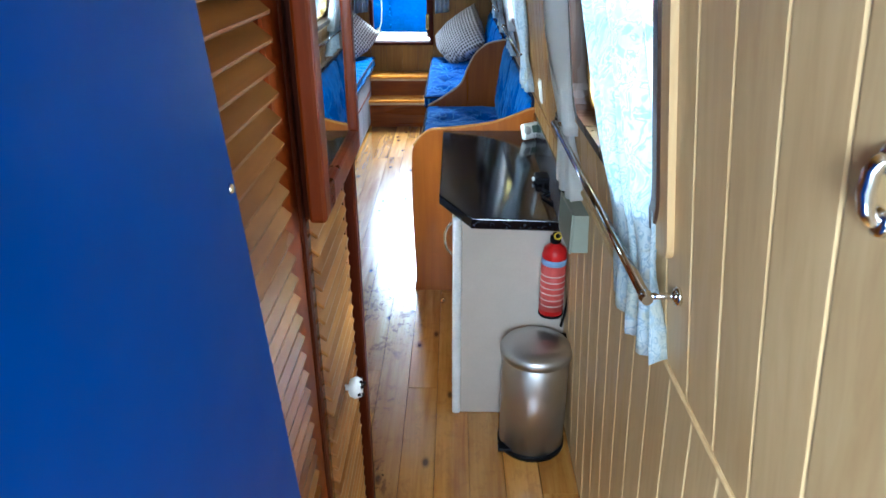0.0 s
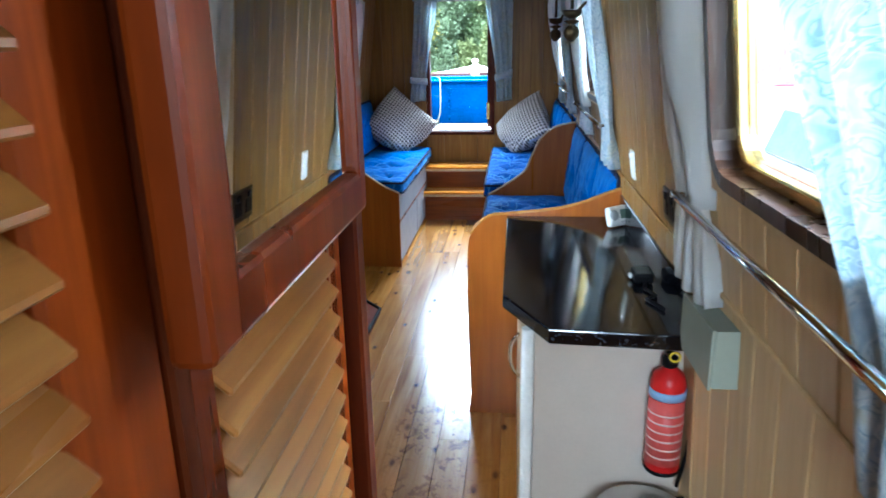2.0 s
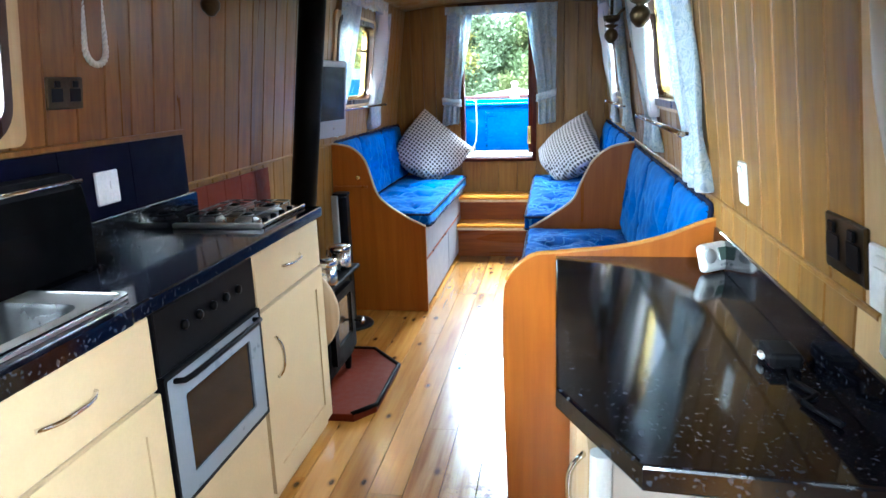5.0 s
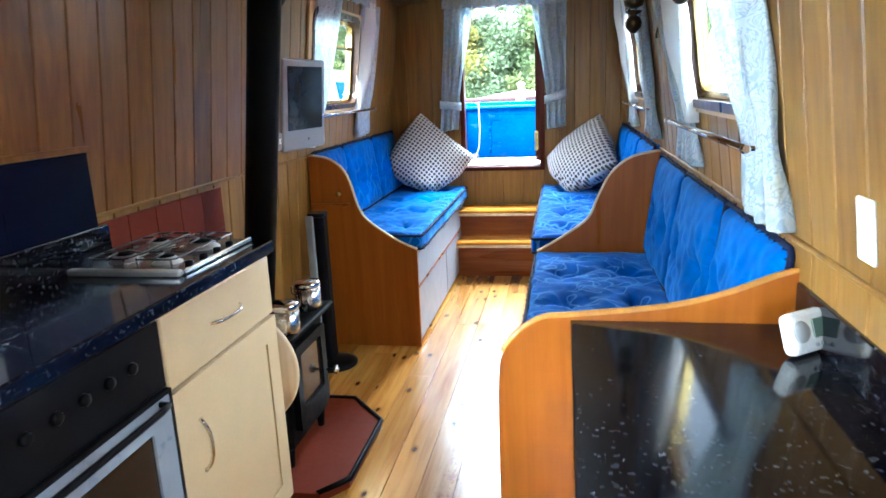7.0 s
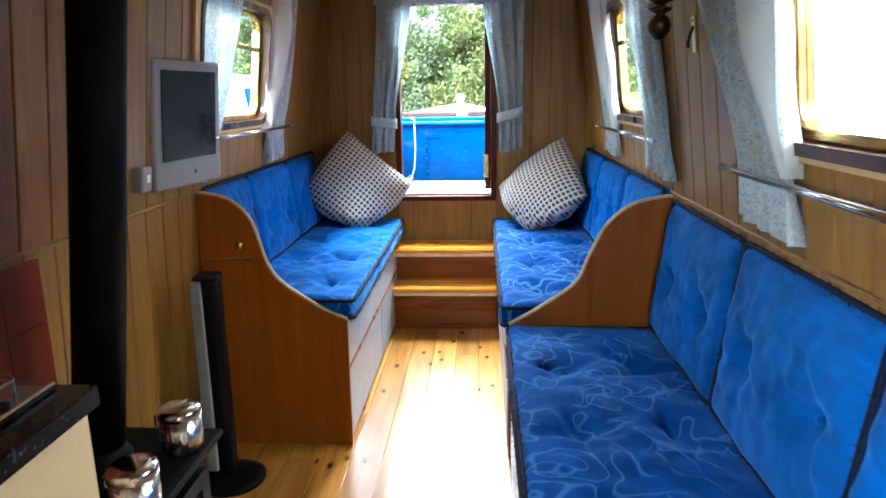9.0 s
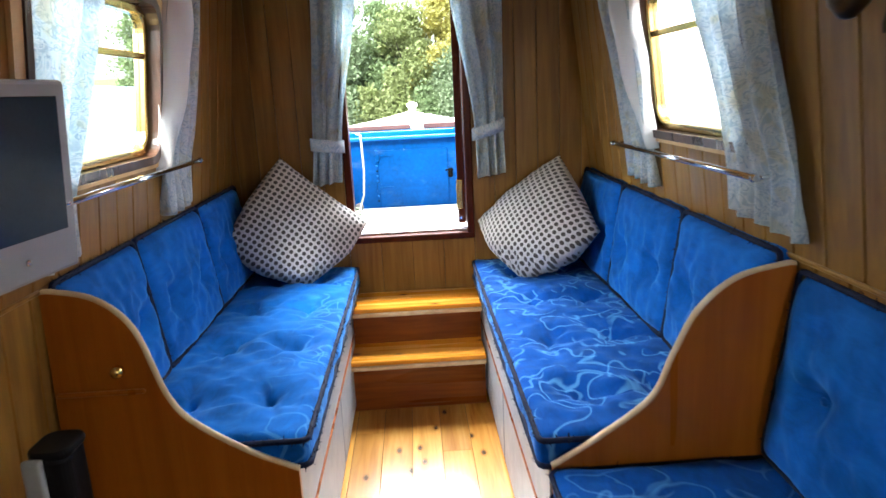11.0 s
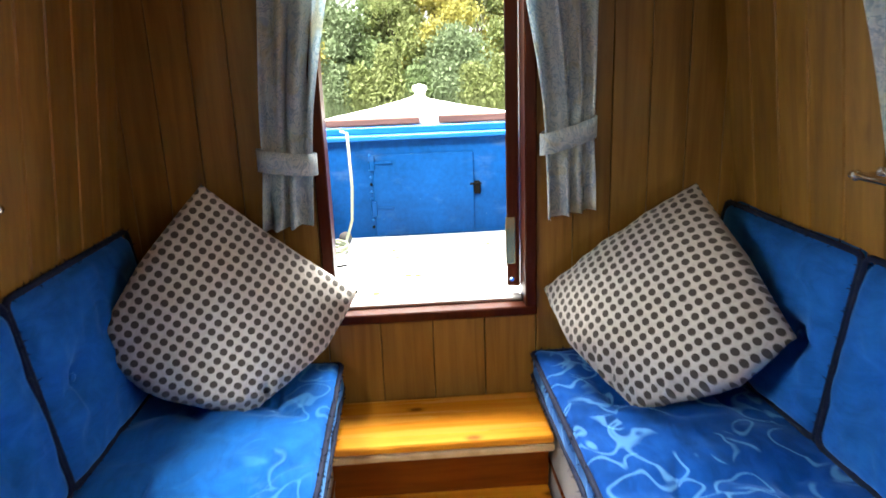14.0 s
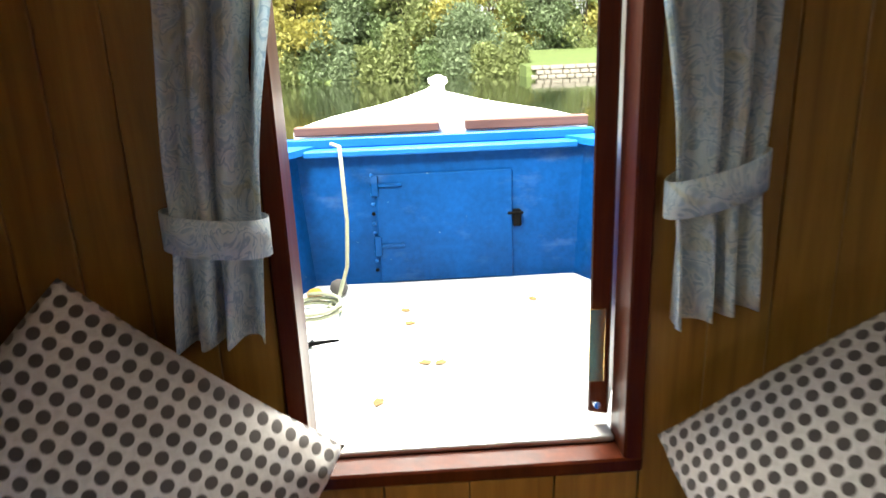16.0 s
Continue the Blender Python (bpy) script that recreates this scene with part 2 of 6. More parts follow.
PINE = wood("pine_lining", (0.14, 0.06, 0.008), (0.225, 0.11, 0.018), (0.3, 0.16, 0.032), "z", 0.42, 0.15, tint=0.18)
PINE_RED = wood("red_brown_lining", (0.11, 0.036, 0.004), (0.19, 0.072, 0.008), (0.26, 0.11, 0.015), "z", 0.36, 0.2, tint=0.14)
# Beige boards; part of the stern end's brightness is put into this colour.
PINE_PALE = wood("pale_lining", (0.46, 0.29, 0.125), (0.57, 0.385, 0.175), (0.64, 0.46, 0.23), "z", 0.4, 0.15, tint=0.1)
FLOORWOOD = wood("pine_floor", (0.32, 0.112, 0.013), (0.51, 0.225, 0.033), (0.64, 0.32, 0.062), "y", 0.2, 0.9, knots=0.9, tint=0.3)
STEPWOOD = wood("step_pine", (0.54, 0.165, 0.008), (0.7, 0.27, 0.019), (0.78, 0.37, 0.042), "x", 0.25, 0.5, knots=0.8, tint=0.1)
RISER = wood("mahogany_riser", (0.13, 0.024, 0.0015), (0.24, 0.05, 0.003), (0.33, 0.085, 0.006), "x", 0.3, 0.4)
OAKPLY = wood("orange_ply", (0.24, 0.058, 0.002), (0.3, 0.082, 0.004), (0.37, 0.112, 0.007), "z", 0.34, 0.35, grain=0.7, tint=0.1)
RIMWOOD = wood("orange_rim", (0.3, 0.11, 0.012), (0.42, 0.18, 0.022), (0.52, 0.25, 0.04), "z", 0.35, 0.4)
LIPPING = wood("pale_lipping", (0.5, 0.34, 0.18), (0.62, 0.45, 0.27), (0.7, 0.54, 0.35), "z", 0.4, 0.2)
MAHOG = wood("mahogany", (0.026, 0.003, 0.0007), (0.058, 0.0085, 0.0014), (0.1, 0.018, 0.003), "z", 0.38, 0.12)
CEDAR = wood("orange_cedar", (0.04, 0.004, 0.0003), (0.13, 0.019, 0.0013), (0.29, 0.055, 0.003), "z", 0.3, 0.3, grain=0.6)
LOUVRE = wood("louvre_wood", (0.13, 0.042, 0.006), (0.28, 0.105, 0.017), (0.42, 0.19, 0.038), "y", 0.3, 0.5, grain=0.7)
LINER = wood("dark_window_liner", (0.022, 0.009, 0.005), (0.05, 0.022, 0.012), (0.09, 0.045, 0.027), "z", 0.3, 0.4)
for _m, _k in ((MAHOG, 0.1), (CEDAR, 0.16)):
    _m.node_tree.nodes["Principled BSDF"].inputs["Specular IOR Level"].default_value = _k
WHITE = plain("white_paint", (0.78, 0.78, 0.76), 0.4)
CREAM = plain("cream_laminate", (0.58, 0.43, 0.24), 0.35, vary=0.05)
BEIGE = plain("beige_panel", (0.54, 0.47, 0.4), 0.4, vary=0.04)
GREYLAM = plain("grey_laminate", (0.29, 0.31, 0.35), 0.4, vary=0.05)
STEEL = plain("brushed_steel", (0.55, 0.54, 0.53), 0.4, 1.0, vary=0.03, bumpy=0.05)
CHROME = plain("chrome", (0.75, 0.75, 0.76), 0.1, 1.0, vary=0.03, bumpy=0.0)
BRASS = plain("polished_brass", (0.8, 0.6, 0.22), 0.22, 1.0, vary=0.12, bumpy=0.03)
OVENSTEEL = plain("oven_steel", (0.24, 0.27, 0.32), 0.32, vary=0.05)
BLACKMET = plain("black_stove_iron", (0.0025, 0.0025, 0.0025), 0.5, vary=0.3)
BLACKMET.node_tree.nodes["Principled BSDF"].inputs["Specular IOR Level"].default_value = 0.05
BLACKPL = plain("black_plastic", (0.006, 0.006, 0.007), 0.35, vary=0.2)
BLACKPL.node_tree.nodes["Principled BSDF"].inputs["Specular IOR Level"].default_value = 0.06
SILVERPL = plain("silver_plastic", (0.23, 0.235, 0.235), 0.35, vary=0.04)
BLUEPAINT = plain("blue_boat_paint", (0.0003, 0.042, 0.17), 0.5, vary=0.3, scale=5)
_nt = BLUEPAINT.node_tree
_b = _nt.nodes["Principled BSDF"]
_v = coords(_nt)
_c = mix(_nt, _b.inputs["Base Color"].links[0].from_socket, (0.12, 0.2, 0.33), ramp(_nt, noise_tex(_nt, coords(_nt, (1, 1, 2.2)), 4.5, 5, 0.65), [(0.56, (0, 0, 0)), (0.75, (0.2, 0.2, 0.2))]))
_c = mix(_nt, _c, (0.55, 0.6, 0.65), ramp(_nt, noise_tex(_nt, _v, 48, 3, 0.7), [(0.74, (0, 0, 0)), (0.765, (1, 1, 1))]))
_nt.links.new(_c, _b.inputs["Base Color"])
BLUEPAINT.node_tree.nodes["Principled BSDF"].inputs["Specular IOR Level"].default_value = 0.1
LIGHTBLUE = plain("blue_coaming_paint", (0.005, 0.1, 0.36), 0.4, vary=0.12)
STERNBLUE = plain("blue_door_enamel", (0.0002, 0.04, 0.27), 0.4, vary=0.12, scale=3)
STERNBLUE.node_tree.nodes["Principled BSDF"].inputs["Specular IOR Level"].default_value = 0.15
DECK = plain("white_deck_paint", (0.74, 0.74, 0.72), 0.6, vary=0.06, scale=4)
REDPAINT = plain("red_paint", (0.5, 0.012, 0.012), 0.35, vary=0.1)
HEARTH = plain("red_quarry_tile", (0.12, 0.017, 0.005), 0.5, vary=0.1, scale=30, bumpy=0.0)
HEARTH.node_tree.nodes["Principled BSDF"].inputs["Specular IOR Level"].default_value = 0.1
SAGE = plain("sage_plastic", (0.28, 0.3, 0.24), 0.45, vary=0.04)


def granite():
    """Black laminate with clustered blue-grey flecks of two sizes."""
    mat, nt, b = material("black_granite_laminate", 0.1)
    fine = ramp(nt, noise_tex(nt, coords(nt), 120, 1, 0.4), [(0.6, (0, 0, 0)), (0.7, (1, 1, 1))])
    clump = ramp(nt, noise_tex(nt, coords(nt), 30, 2, 0.5), [(0.42, (0.1, 0.1, 0.1)), (0.62, (1, 1, 1))])
    large = ramp(nt, noise_tex(nt, coords(nt), 58, 1, 0.4), [(0.68, (0, 0, 0)), (0.73, (0.8, 0.8, 0.8))])
    col = mix(nt, (0.002, 0.002, 0.004), (0.056, 0.065, 0.085), mix(nt, fine, clump, 1.0, "MULTIPLY"))
    col = mix(nt, col, (0.045, 0.048, 0.055), large)
    nt.links.new(col, b.inputs["Base Color"])
    b.inputs["Roughness"].default_value = 0.09
    return mat


GRANITE = granite()


def velour(name, base, pale, swirl, rubbed=False, show=0.32):
    mat, nt, b = material(name, 0.85)
    v = coords(nt)
    n = noise_tex(nt, v, 7, 4, 0.6, 0.4)
    col = ramp(nt, n, [(0.3, tuple(c * 0.6 for c in base)), (0.5, base), (0.7, tuple(c * 1.3 for c in base))])
    nap = noise_tex(nt, coords(nt, (1, 0.45, 1)), 17, 4, 0.65, 0.8)
    col = mix(nt, col, ramp(nt, nap, [(0.38, tuple(c * 0.55 for c in base)), (0.62, tuple(c * 1.35 for c in base))]), 0.4)
    if swirl:
        for sc, off, cut in ((5.6, 0.0, (0.4, 0.46)), (6.4, 5.3, (0.5, 0.55))):
            at = nt.nodes.new("ShaderNodeVectorMath")
            at.inputs[1].default_value = (off, off * 2, off)
            nt.links.new(v, at.inputs[0])
            wob = nt.nodes.new("ShaderNodeTexNoise")
            wob.inputs["Scale"].default_value, wob.inputs["Detail"].default_value = 9.0, 0.0
            nt.links.new(at.outputs[0], wob.inputs["Vector"])
            bend = nt.nodes.new("ShaderNodeVectorMath")
            bend.operation = "MULTIPLY_ADD"
            bend.inputs[1].default_value = (0.24, 0.24, 0.0)
            nt.links.new(wob.outputs["Color"], bend.inputs[0])
            nt.links.new(at.outputs[0], bend.inputs[2])
            cell = nt.nodes.new("ShaderNodeTexVoronoi")
            cell.voronoi_dimensions, cell.feature = "2D", "SMOOTH_F1"
            cell.inputs["Smoothness"].default_value = 0.25
            cell.inputs["Scale"].default_value = sc
            nt.links.new(bend.outputs[0], cell.inputs["Vector"])
            line = ramp(nt, cell.outputs["Distance"], [(0.33, (0, 0, 0)), (0.36, (1, 1, 1)), (0.39, (1, 1, 1)), (0.42, (0, 0, 0))])
            gap = ramp(nt, noise_tex(nt, at.outputs[0], 5.5, 1), [(cut[0], (0, 0, 0)), (cut[1], (1, 1, 1))])
            line = mix(nt, line, gap, 1.0, "MULTIPLY")
            if rubbed:
                sp = nt.nodes.new("ShaderNodeSeparateXYZ")
                nt.links.new(v, sp.inputs[0])
                up = nt.nodes.new("ShaderNodeMapRange")
                up.inputs["From Min"].default_value, up.inputs["From Max"].default_value = -0.48, -0.36
                nt.links.new(sp.outputs["X"], up.inputs["Value"])
                line = mix(nt, line, up.outputs["Result"], 1.0, "MULTIPLY")
            col = mix(nt, col, pale, mix(nt, (0, 0, 0), line, show))
    nt.links.new(col, b.inputs["Base Color"])
    b.inputs["Sheen Weight"].default_value, b.inputs["Sheen Roughness"].default_value = 0.45, 0.35
    b.inputs["Sheen Tint"].default_value = (0.2, 0.48, 1.0, 1)
    b.inputs["Specular IOR Level"].default_value = 0.05
    bump(nt, b, noise_tex(nt, v, 260, 2), 0.25, 0.001)
    return mat


VELOUR = velour("blue_velour_seat", (0.003, 0.048, 0.24), (0.16, 0.42, 0.78), True, show=0.4)
VELOUR4 = velour("blue_velour_worn_seat", (0.004, 0.055, 0.26), (0.14, 0.38, 0.74), True, show=0.26)
VELOUR3 = velour("blue_velour_rubbed", (0.007, 0.085, 0.33), (0.14, 0.4, 0.76), True, True, show=0.26)
VELOUR2 = velour("blue_velour_plain", (0.01, 0.09, 0.34), (0.1, 0.3, 0.7), False)
PIPING = plain("navy_piping", (0.003, 0.007, 0.03), 0.9, vary=0.4, scale=60)


def glass(name, rough=0.0):
    mat, nt, b = material(name, rough)
    b.inputs["Base Color"].default_value = (1, 1, 1, 1)
    b.inputs["Transmission Weight"].default_value = 1.0
    b.inputs["IOR"].default_value = 1.02
    return mat


GLASS = glass("window_glass")
MIRROR, _n, _b = material("mirror_silver", 0.02, 1.0)
_b.inputs["Base Color"].default_value = (0.86, 0.87, 0.86, 1)


def curtain_cloth():
    mat, nt, b = material("pale_blue_curtain_cloth", 0.9)
    v = coords(nt)
    big = nt.nodes.new("ShaderNodeTexNoise")
    big.inputs["Scale"].default_value, big.inputs["Detail"].default_value, big.inputs["Distortion"].default_value = 19, 2.5, 1.8
    nt.links.new(v, big.inputs["Vector"])
    swirl = ramp(nt, big.outputs["Fac"], [(0.34, (0.46, 0.56, 0.64)), (0.42, (0.58, 0.67, 0.71)), (0.445, (0.7, 0.75, 0.77)), (0.48, (0.68, 0.74, 0.76)), (0.495, (0.38, 0.49, 0.58)), (0.52, (0.42, 0.53, 0.61)), (0.54, (0.64, 0.71, 0.74)), (0.63, (0.68, 0.73, 0.74)), (0.67, (0.44, 0.55, 0.63))])
    ochre = ramp(nt, noise_tex(nt, v, 9, 2, 0.5, 1.5), [(0.56, (0, 0, 0)), (0.64, (0.32, 0.32, 0.32))])
    swirl = mix(nt, swirl, (0.58, 0.49, 0.22), ochre)
    weave = noise_tex(nt, coords(nt, (1, 1, 0.2)), 130, 3)
    swirl = mix(nt, swirl, ramp(nt, weave, [(0.35, (0.9, 0.9, 0.9)), (0.65, (1, 1, 1))]), 1.0, "MULTIPLY")
    nt.links.new(swirl, b.inputs["Base Color"])
    tr = nt.nodes.new("ShaderNodeBsdfTranslucent")
    nt.links.new(swirl, tr.inputs["Color"])
    ms = nt.nodes.new("ShaderNodeMixShader")
    ms.inputs["Fac"].default_value = 0.45
    nt.links.new(b.outputs["BSDF"], ms.inputs[1])
    nt.links.new(tr.outputs["BSDF"], ms.inputs[2])
    nt.links.new(ms.outputs["Shader"], nt.nodes["Material Output"].inputs["Surface"])
    bump(nt, b, noise_tex(nt, v, 400, 2), 0.2, 0.001)
    return mat


CURTAIN = curtain_cloth()


def worn_floor():
    """The floor's wear: dark flecks and damp marks along the walked line, over the pine."""
    mat = FLOORWOOD
    nt = mat.node_tree
    b = nt.nodes["Principled BSDF"]
    base = b.inputs["Base Color"].links[0].from_socket
    v = coords(nt, (1, 0.75, 1))
    spots = ramp(nt, noise_tex(nt, v, 21, 6, 0.7, 0.5), [(0.535, (0, 0, 0)), (0.575, (1, 1, 1))])
    where = ramp(nt, noise_tex(nt, v, 2.1, 2), [(0.38, (0, 0, 0)), (0.5, (1, 1, 1))])
    sep = nt.nodes.new("ShaderNodeSeparateXYZ")
    nt.links.new(coords(nt), sep.inputs[0])
    lane = ramp(nt, sep.outputs["X"], [(0.0, (0, 0, 0)), (0.08, (1, 1, 1)), (0.3, (1, 1, 1)), (0.42, (0.2, 0.2, 0.2))])
    reach = nt.nodes.new("ShaderNodeMapRange")
    reach.inputs["From Min"].default_value, reach.inputs["From Max"].default_value = 4.6, 3.7
    nt.links.new(sep.outputs["Y"], reach.inputs["Value"])
    lane = mix(nt, lane, reach.outputs["Result"], 1.0, "MULTIPLY")
    m = mix(nt, mix(nt, spots, where, 1.0, "MULTIPLY"), lane, 1.0, "MULTIPLY")
    damp = ramp(nt, noise_tex(nt, v, 6, 4, 0.6), [(0.52, (0, 0, 0)), (0.66, (0.45, 0.45, 0.45))])
    col = mix(nt, base, (0.3, 0.13, 0.03), mix(nt, damp, lane, 1.0, "MULTIPLY"))
    flecks = ramp(nt, noise_tex(nt, coords(nt), 70, 3, 0.6, 0.4), [(0.64, (0, 0, 0)), (0.68, (1, 1, 1))])
    flecks = mix(nt, mix(nt, flecks, where, 1.0, "MULTIPLY"), lane, 1.0, "MULTIPLY")
    col = mix(nt, col, (0.17, 0.065, 0.014), m)
    col = mix(nt, col, (0.03, 0.012, 0.005), flecks)
    dull = ramp(nt, m, [(0.0, (0.9, 0.9, 0.9)), (0.7, (0.4, 0.4, 0.4))])
    nt.links.new(dull, b.inputs["Coat Weight"])
    nt.links.new(ramp(nt, m, [(0.0, (0.5, 0.5, 0.5)), (0.7, (0.2, 0.2, 0.2))]), b.inputs["Specular IOR Level"])
    nt.links.new(col, b.inputs["Base Color"])
    b.inputs["Coat Roughness"].default_value = 0.2


worn_floor()
CORE = plain("dark_joint", (0.05, 0.025, 0.012), 0.8)
LINING, _nt, _b = material("white_curtain_lining", 0.9)
_b.inputs["Base Color"].default_value = (0.9, 0.9, 0.89, 1)
_tr = _nt.nodes.new("ShaderNodeBsdfTranslucent")
_tr.inputs["Color"].default_value = (0.9, 0.9, 0.89, 1)
_ms = _nt.nodes.new("ShaderNodeMixShader")
_ms.inputs["Fac"].default_value = 0.72
_nt.links.new(_b.outputs["BSDF"], _ms.inputs[1])
_nt.links.new(_tr.outputs["BSDF"], _ms.inputs[2])
_nt.links.new(_ms.outputs["Shader"], _nt.nodes["Material Output"].inputs["Surface"])

# ---- the hull: lining, floor, ceiling ----
GUN, TOP = 1.07, 2.05
Y0, Y1 = -0.25, 7.0


def wall_x(side, z):
    """Inner face of the lining: tumblehome above the gunwale, slight flare below."""
    h = 0.905 - 0.125 * (z - GUN) if z > GUN else 0.905 + 0.05 * (GUN - z)
    return 0.03 + side * h


def sheared(side, y0, y1, z0, z1, depth0, depth1, name, mat, parent):
    """A piece of wall between two depths behind the lining's face."""
    bm = bmesh.new()
    vs = {}
    for i, y in enumerate((y0, y1)):
        for j, z in enumerate((z0, z1)):
            for k, d in enumerate((depth0, depth1)):
                vs[i, j, k] = bm.verts.new((wall_x(side, z) + side * d, y, z))
    for q in (((0, 0, 0), (0, 1, 0), (1, 1, 0), (1, 0, 0)), ((0, 0, 1), (1, 0, 1), (1, 1, 1), (0, 1, 1)), ((0, 0, 0), (0, 0, 1), (0, 1, 1), (0, 1, 0)),
              ((1, 0, 0), (1, 1, 0), (1, 1, 1), (1, 0, 1)), ((0, 0, 0), (1, 0, 0), (1, 0, 1), (0, 0, 1)), ((0, 1, 0), (0, 1, 1), (1, 1, 1), (1, 1, 0))):
        bm.faces.new([vs[c] for c in q])
    bmesh.ops.recalc_face_normals(bm, faces=bm.faces)
    return part(name, bm, mat, parent)


WIN_Z = (1.33, 1.80)
WINDOWS = {1: [(1.03, 1.85), (3.42, 4.22), (5.32, 6.06)], -1: [(1.85, 2.68), (5.24, 6.0)]}
HOLE = 0.035
walls = {}
for side, nm in ((1, "wall_right"), (-1, "wall_left")):
    w = thing(nm, (wall_x(side, 0), 3.4, 0), "varnished pine tongue-and-groove cabin side lining", "wall", kind="structure")
    walls[side] = w
    spans, y = [], Y0 - 0.1
    for a, b in WINDOWS[side]:
        spans.append((y, a - HOLE))
        sheared(side, a - HOLE, b + HOLE, GUN, WIN_Z[0] - HOLE, 0.012, 0.06, "wall_core", CORE, w)
        sheared(side, a - HOLE, b + HOLE, WIN_Z[1] + HOLE, TOP, 0.012, 0.06, "wall_core", CORE, w)
        y = b + HOLE
    spans.append((y, Y1 + 0.05))
    for a, b in spans:
        sheared(side, a, b, GUN, TOP, 0.012, 0.06, "wall_core", CORE, w)
    sheared(side, Y0 - 0.1, Y1 + 0.05, -0.05, GUN, 0.012, 0.06, "wall_core", CORE, w)

floor = thing("floor", (0.03, 3.4, -0.02), "worn varnished pine plank floor with damp marks", "floor", kind="structure")
part("sub_floor", box((-1.0, Y0 - 0.1, -0.08), (1.06, Y1 + 0.05, -0.022)), PINE, floor)

# ceiling: pine panel with a shallow camber
bm = bmesh.new()
rows = []
for k in range(13):
    u = -1 + 2 * k / 12
    x, z = 0.03 + u * 0.84, 2.0 + 0.06 * (1 - u * u)
    rows.append([bm.verts.new((x, yy, zz)) for yy in (Y0 - 0.1, Y1 + 0.05) for zz in (z, z + 0.05)])
for ra, rb in zip(rows, rows[1:]):
    for a, b in ((0, 2), (3, 1), (1, 0), (2, 3)):
        bm.faces.new((ra[a], ra[b], rb[b], rb[a]))
bm.faces.new(rows[0])
bmesh.ops.recalc_face_normals(bm, faces=bm.faces)
tagged(part("ceiling", smooth(bm), PINE), "varnished pine cambered cabin ceiling", "ceiling", kind="structure")

# forward bulkhead with the door opening
DX0, DX1, DZ0, DZ1 = -0.31, 0.332, 0.752, 2.0
endwall = thing("wall_forward", (0, 7.0, 0), "varnished pine boarded forward bulkhead round an open door", "wall", kind="structure")
for lo, hi in (((-1.0, 7.012, -0.05), (DX0, 7.06, 2.1)), ((DX1, 7.012, -0.05), (1.05, 7.06, 2.1)), ((DX0, 7.012, -0.05), (DX1, 7.06, DZ0)), ((DX0, 7.012, DZ1), (DX1, 7.06, 2.1))):
    part("wall_core", box(lo, hi), CORE, endwall)

# stern bulkhead behind the start, with its open doorway
stern = thing("wall_stern", (0.03, Y0, 0), "plain varnished stern bulkhead with an open doorway", "wall", kind="structure")
for lo, hi in (((-1.0, Y0 - 0.06, -0.05), (0.36, Y0, 2.1)), ((0.36, Y0 - 0.06, -0.05), (0.98, Y0, 0.75)), ((0.36, Y0 - 0.06, 1.95), (0.98, Y0, 2.1)), ((0.9, Y0 - 0.06, 0.75), (0.98, Y0, 1.95))):
    part("wall_core", box(lo, hi), PINE, stern)

# ---- windows ----


def window(idx, side, a, b):
    z0, z1 = WIN_Z
    xm = wall_x(side, (z0 + z1) / 2)
    w = thing("window_%d" % idx, (xm, (a + b) / 2, z0), "narrow cabin window with rounded brass frame and dark wooden liner", "window", kind="structure")

    def lean(bm):
        for v in bm.verts:
            v.co.x += wall_x(side, v.co.z) - wall_x(side, z0) if v.co.z > GUN else 0
        return bm
    x0 = wall_x(side, z0)
    s = side
    box_o = rounded(a - 0.075, b + 0.075, z0 - 0.045, z1 + 0.05, 0.03)
    lin_o, lin_i = rounded(a - 0.032, b + 0.032, z0 - 0.032, z1 + 0.032, 0.09), rounded(a - 0.005, b + 0.005, z0 - 0.005, z1 + 0.005, 0.075)
    part("trim", lean(ring_plate(box_o, lin_o, "x", x0 - s * 0.012, x0 + s * 0.02)), PINE_PALE, w)
    part("liner", lean(ring_plate(lin_o, lin_i, "x", x0 - s * 0.018, x0 + s * 0.05)), LINER, w)
    bo, bi = lin_i, rounded(a + 0.022, b - 0.022, z0 + 0.022, z1 - 0.022, 0.055)
    fr = part("window_frame", lean(ring_plate(bo, bi, "x", x0 + s * 0.02, x0 + s * 0.06)), BRASS, w, "polished brass frame")
    bev = fr.modifiers.new("edge", "BEVEL")
    bev.width, bev.segments, bev.limit_method = 0.006, 2, "ANGLE"
    pane = part("pane", lean(slab(bi, "x", x0 + s * 0.04, x0 + s * 0.044)), GLASS, w)
    pane.visible_shadow = False
    # sliding top light: a brass bar across
    part("glazing_bar", lean(box((x0 + s * 0.03 - 0.008, a + 0.02, z1 - 0.16), (x0 + s * 0.03 + 0.008, b - 0.02, z1 - 0.14), 0.003)), BRASS, w)
    return w


n = 1
for side in (1, -1):
    for a, b in WINDOWS[side]:
        window(n, side, a, b)
        n += 1


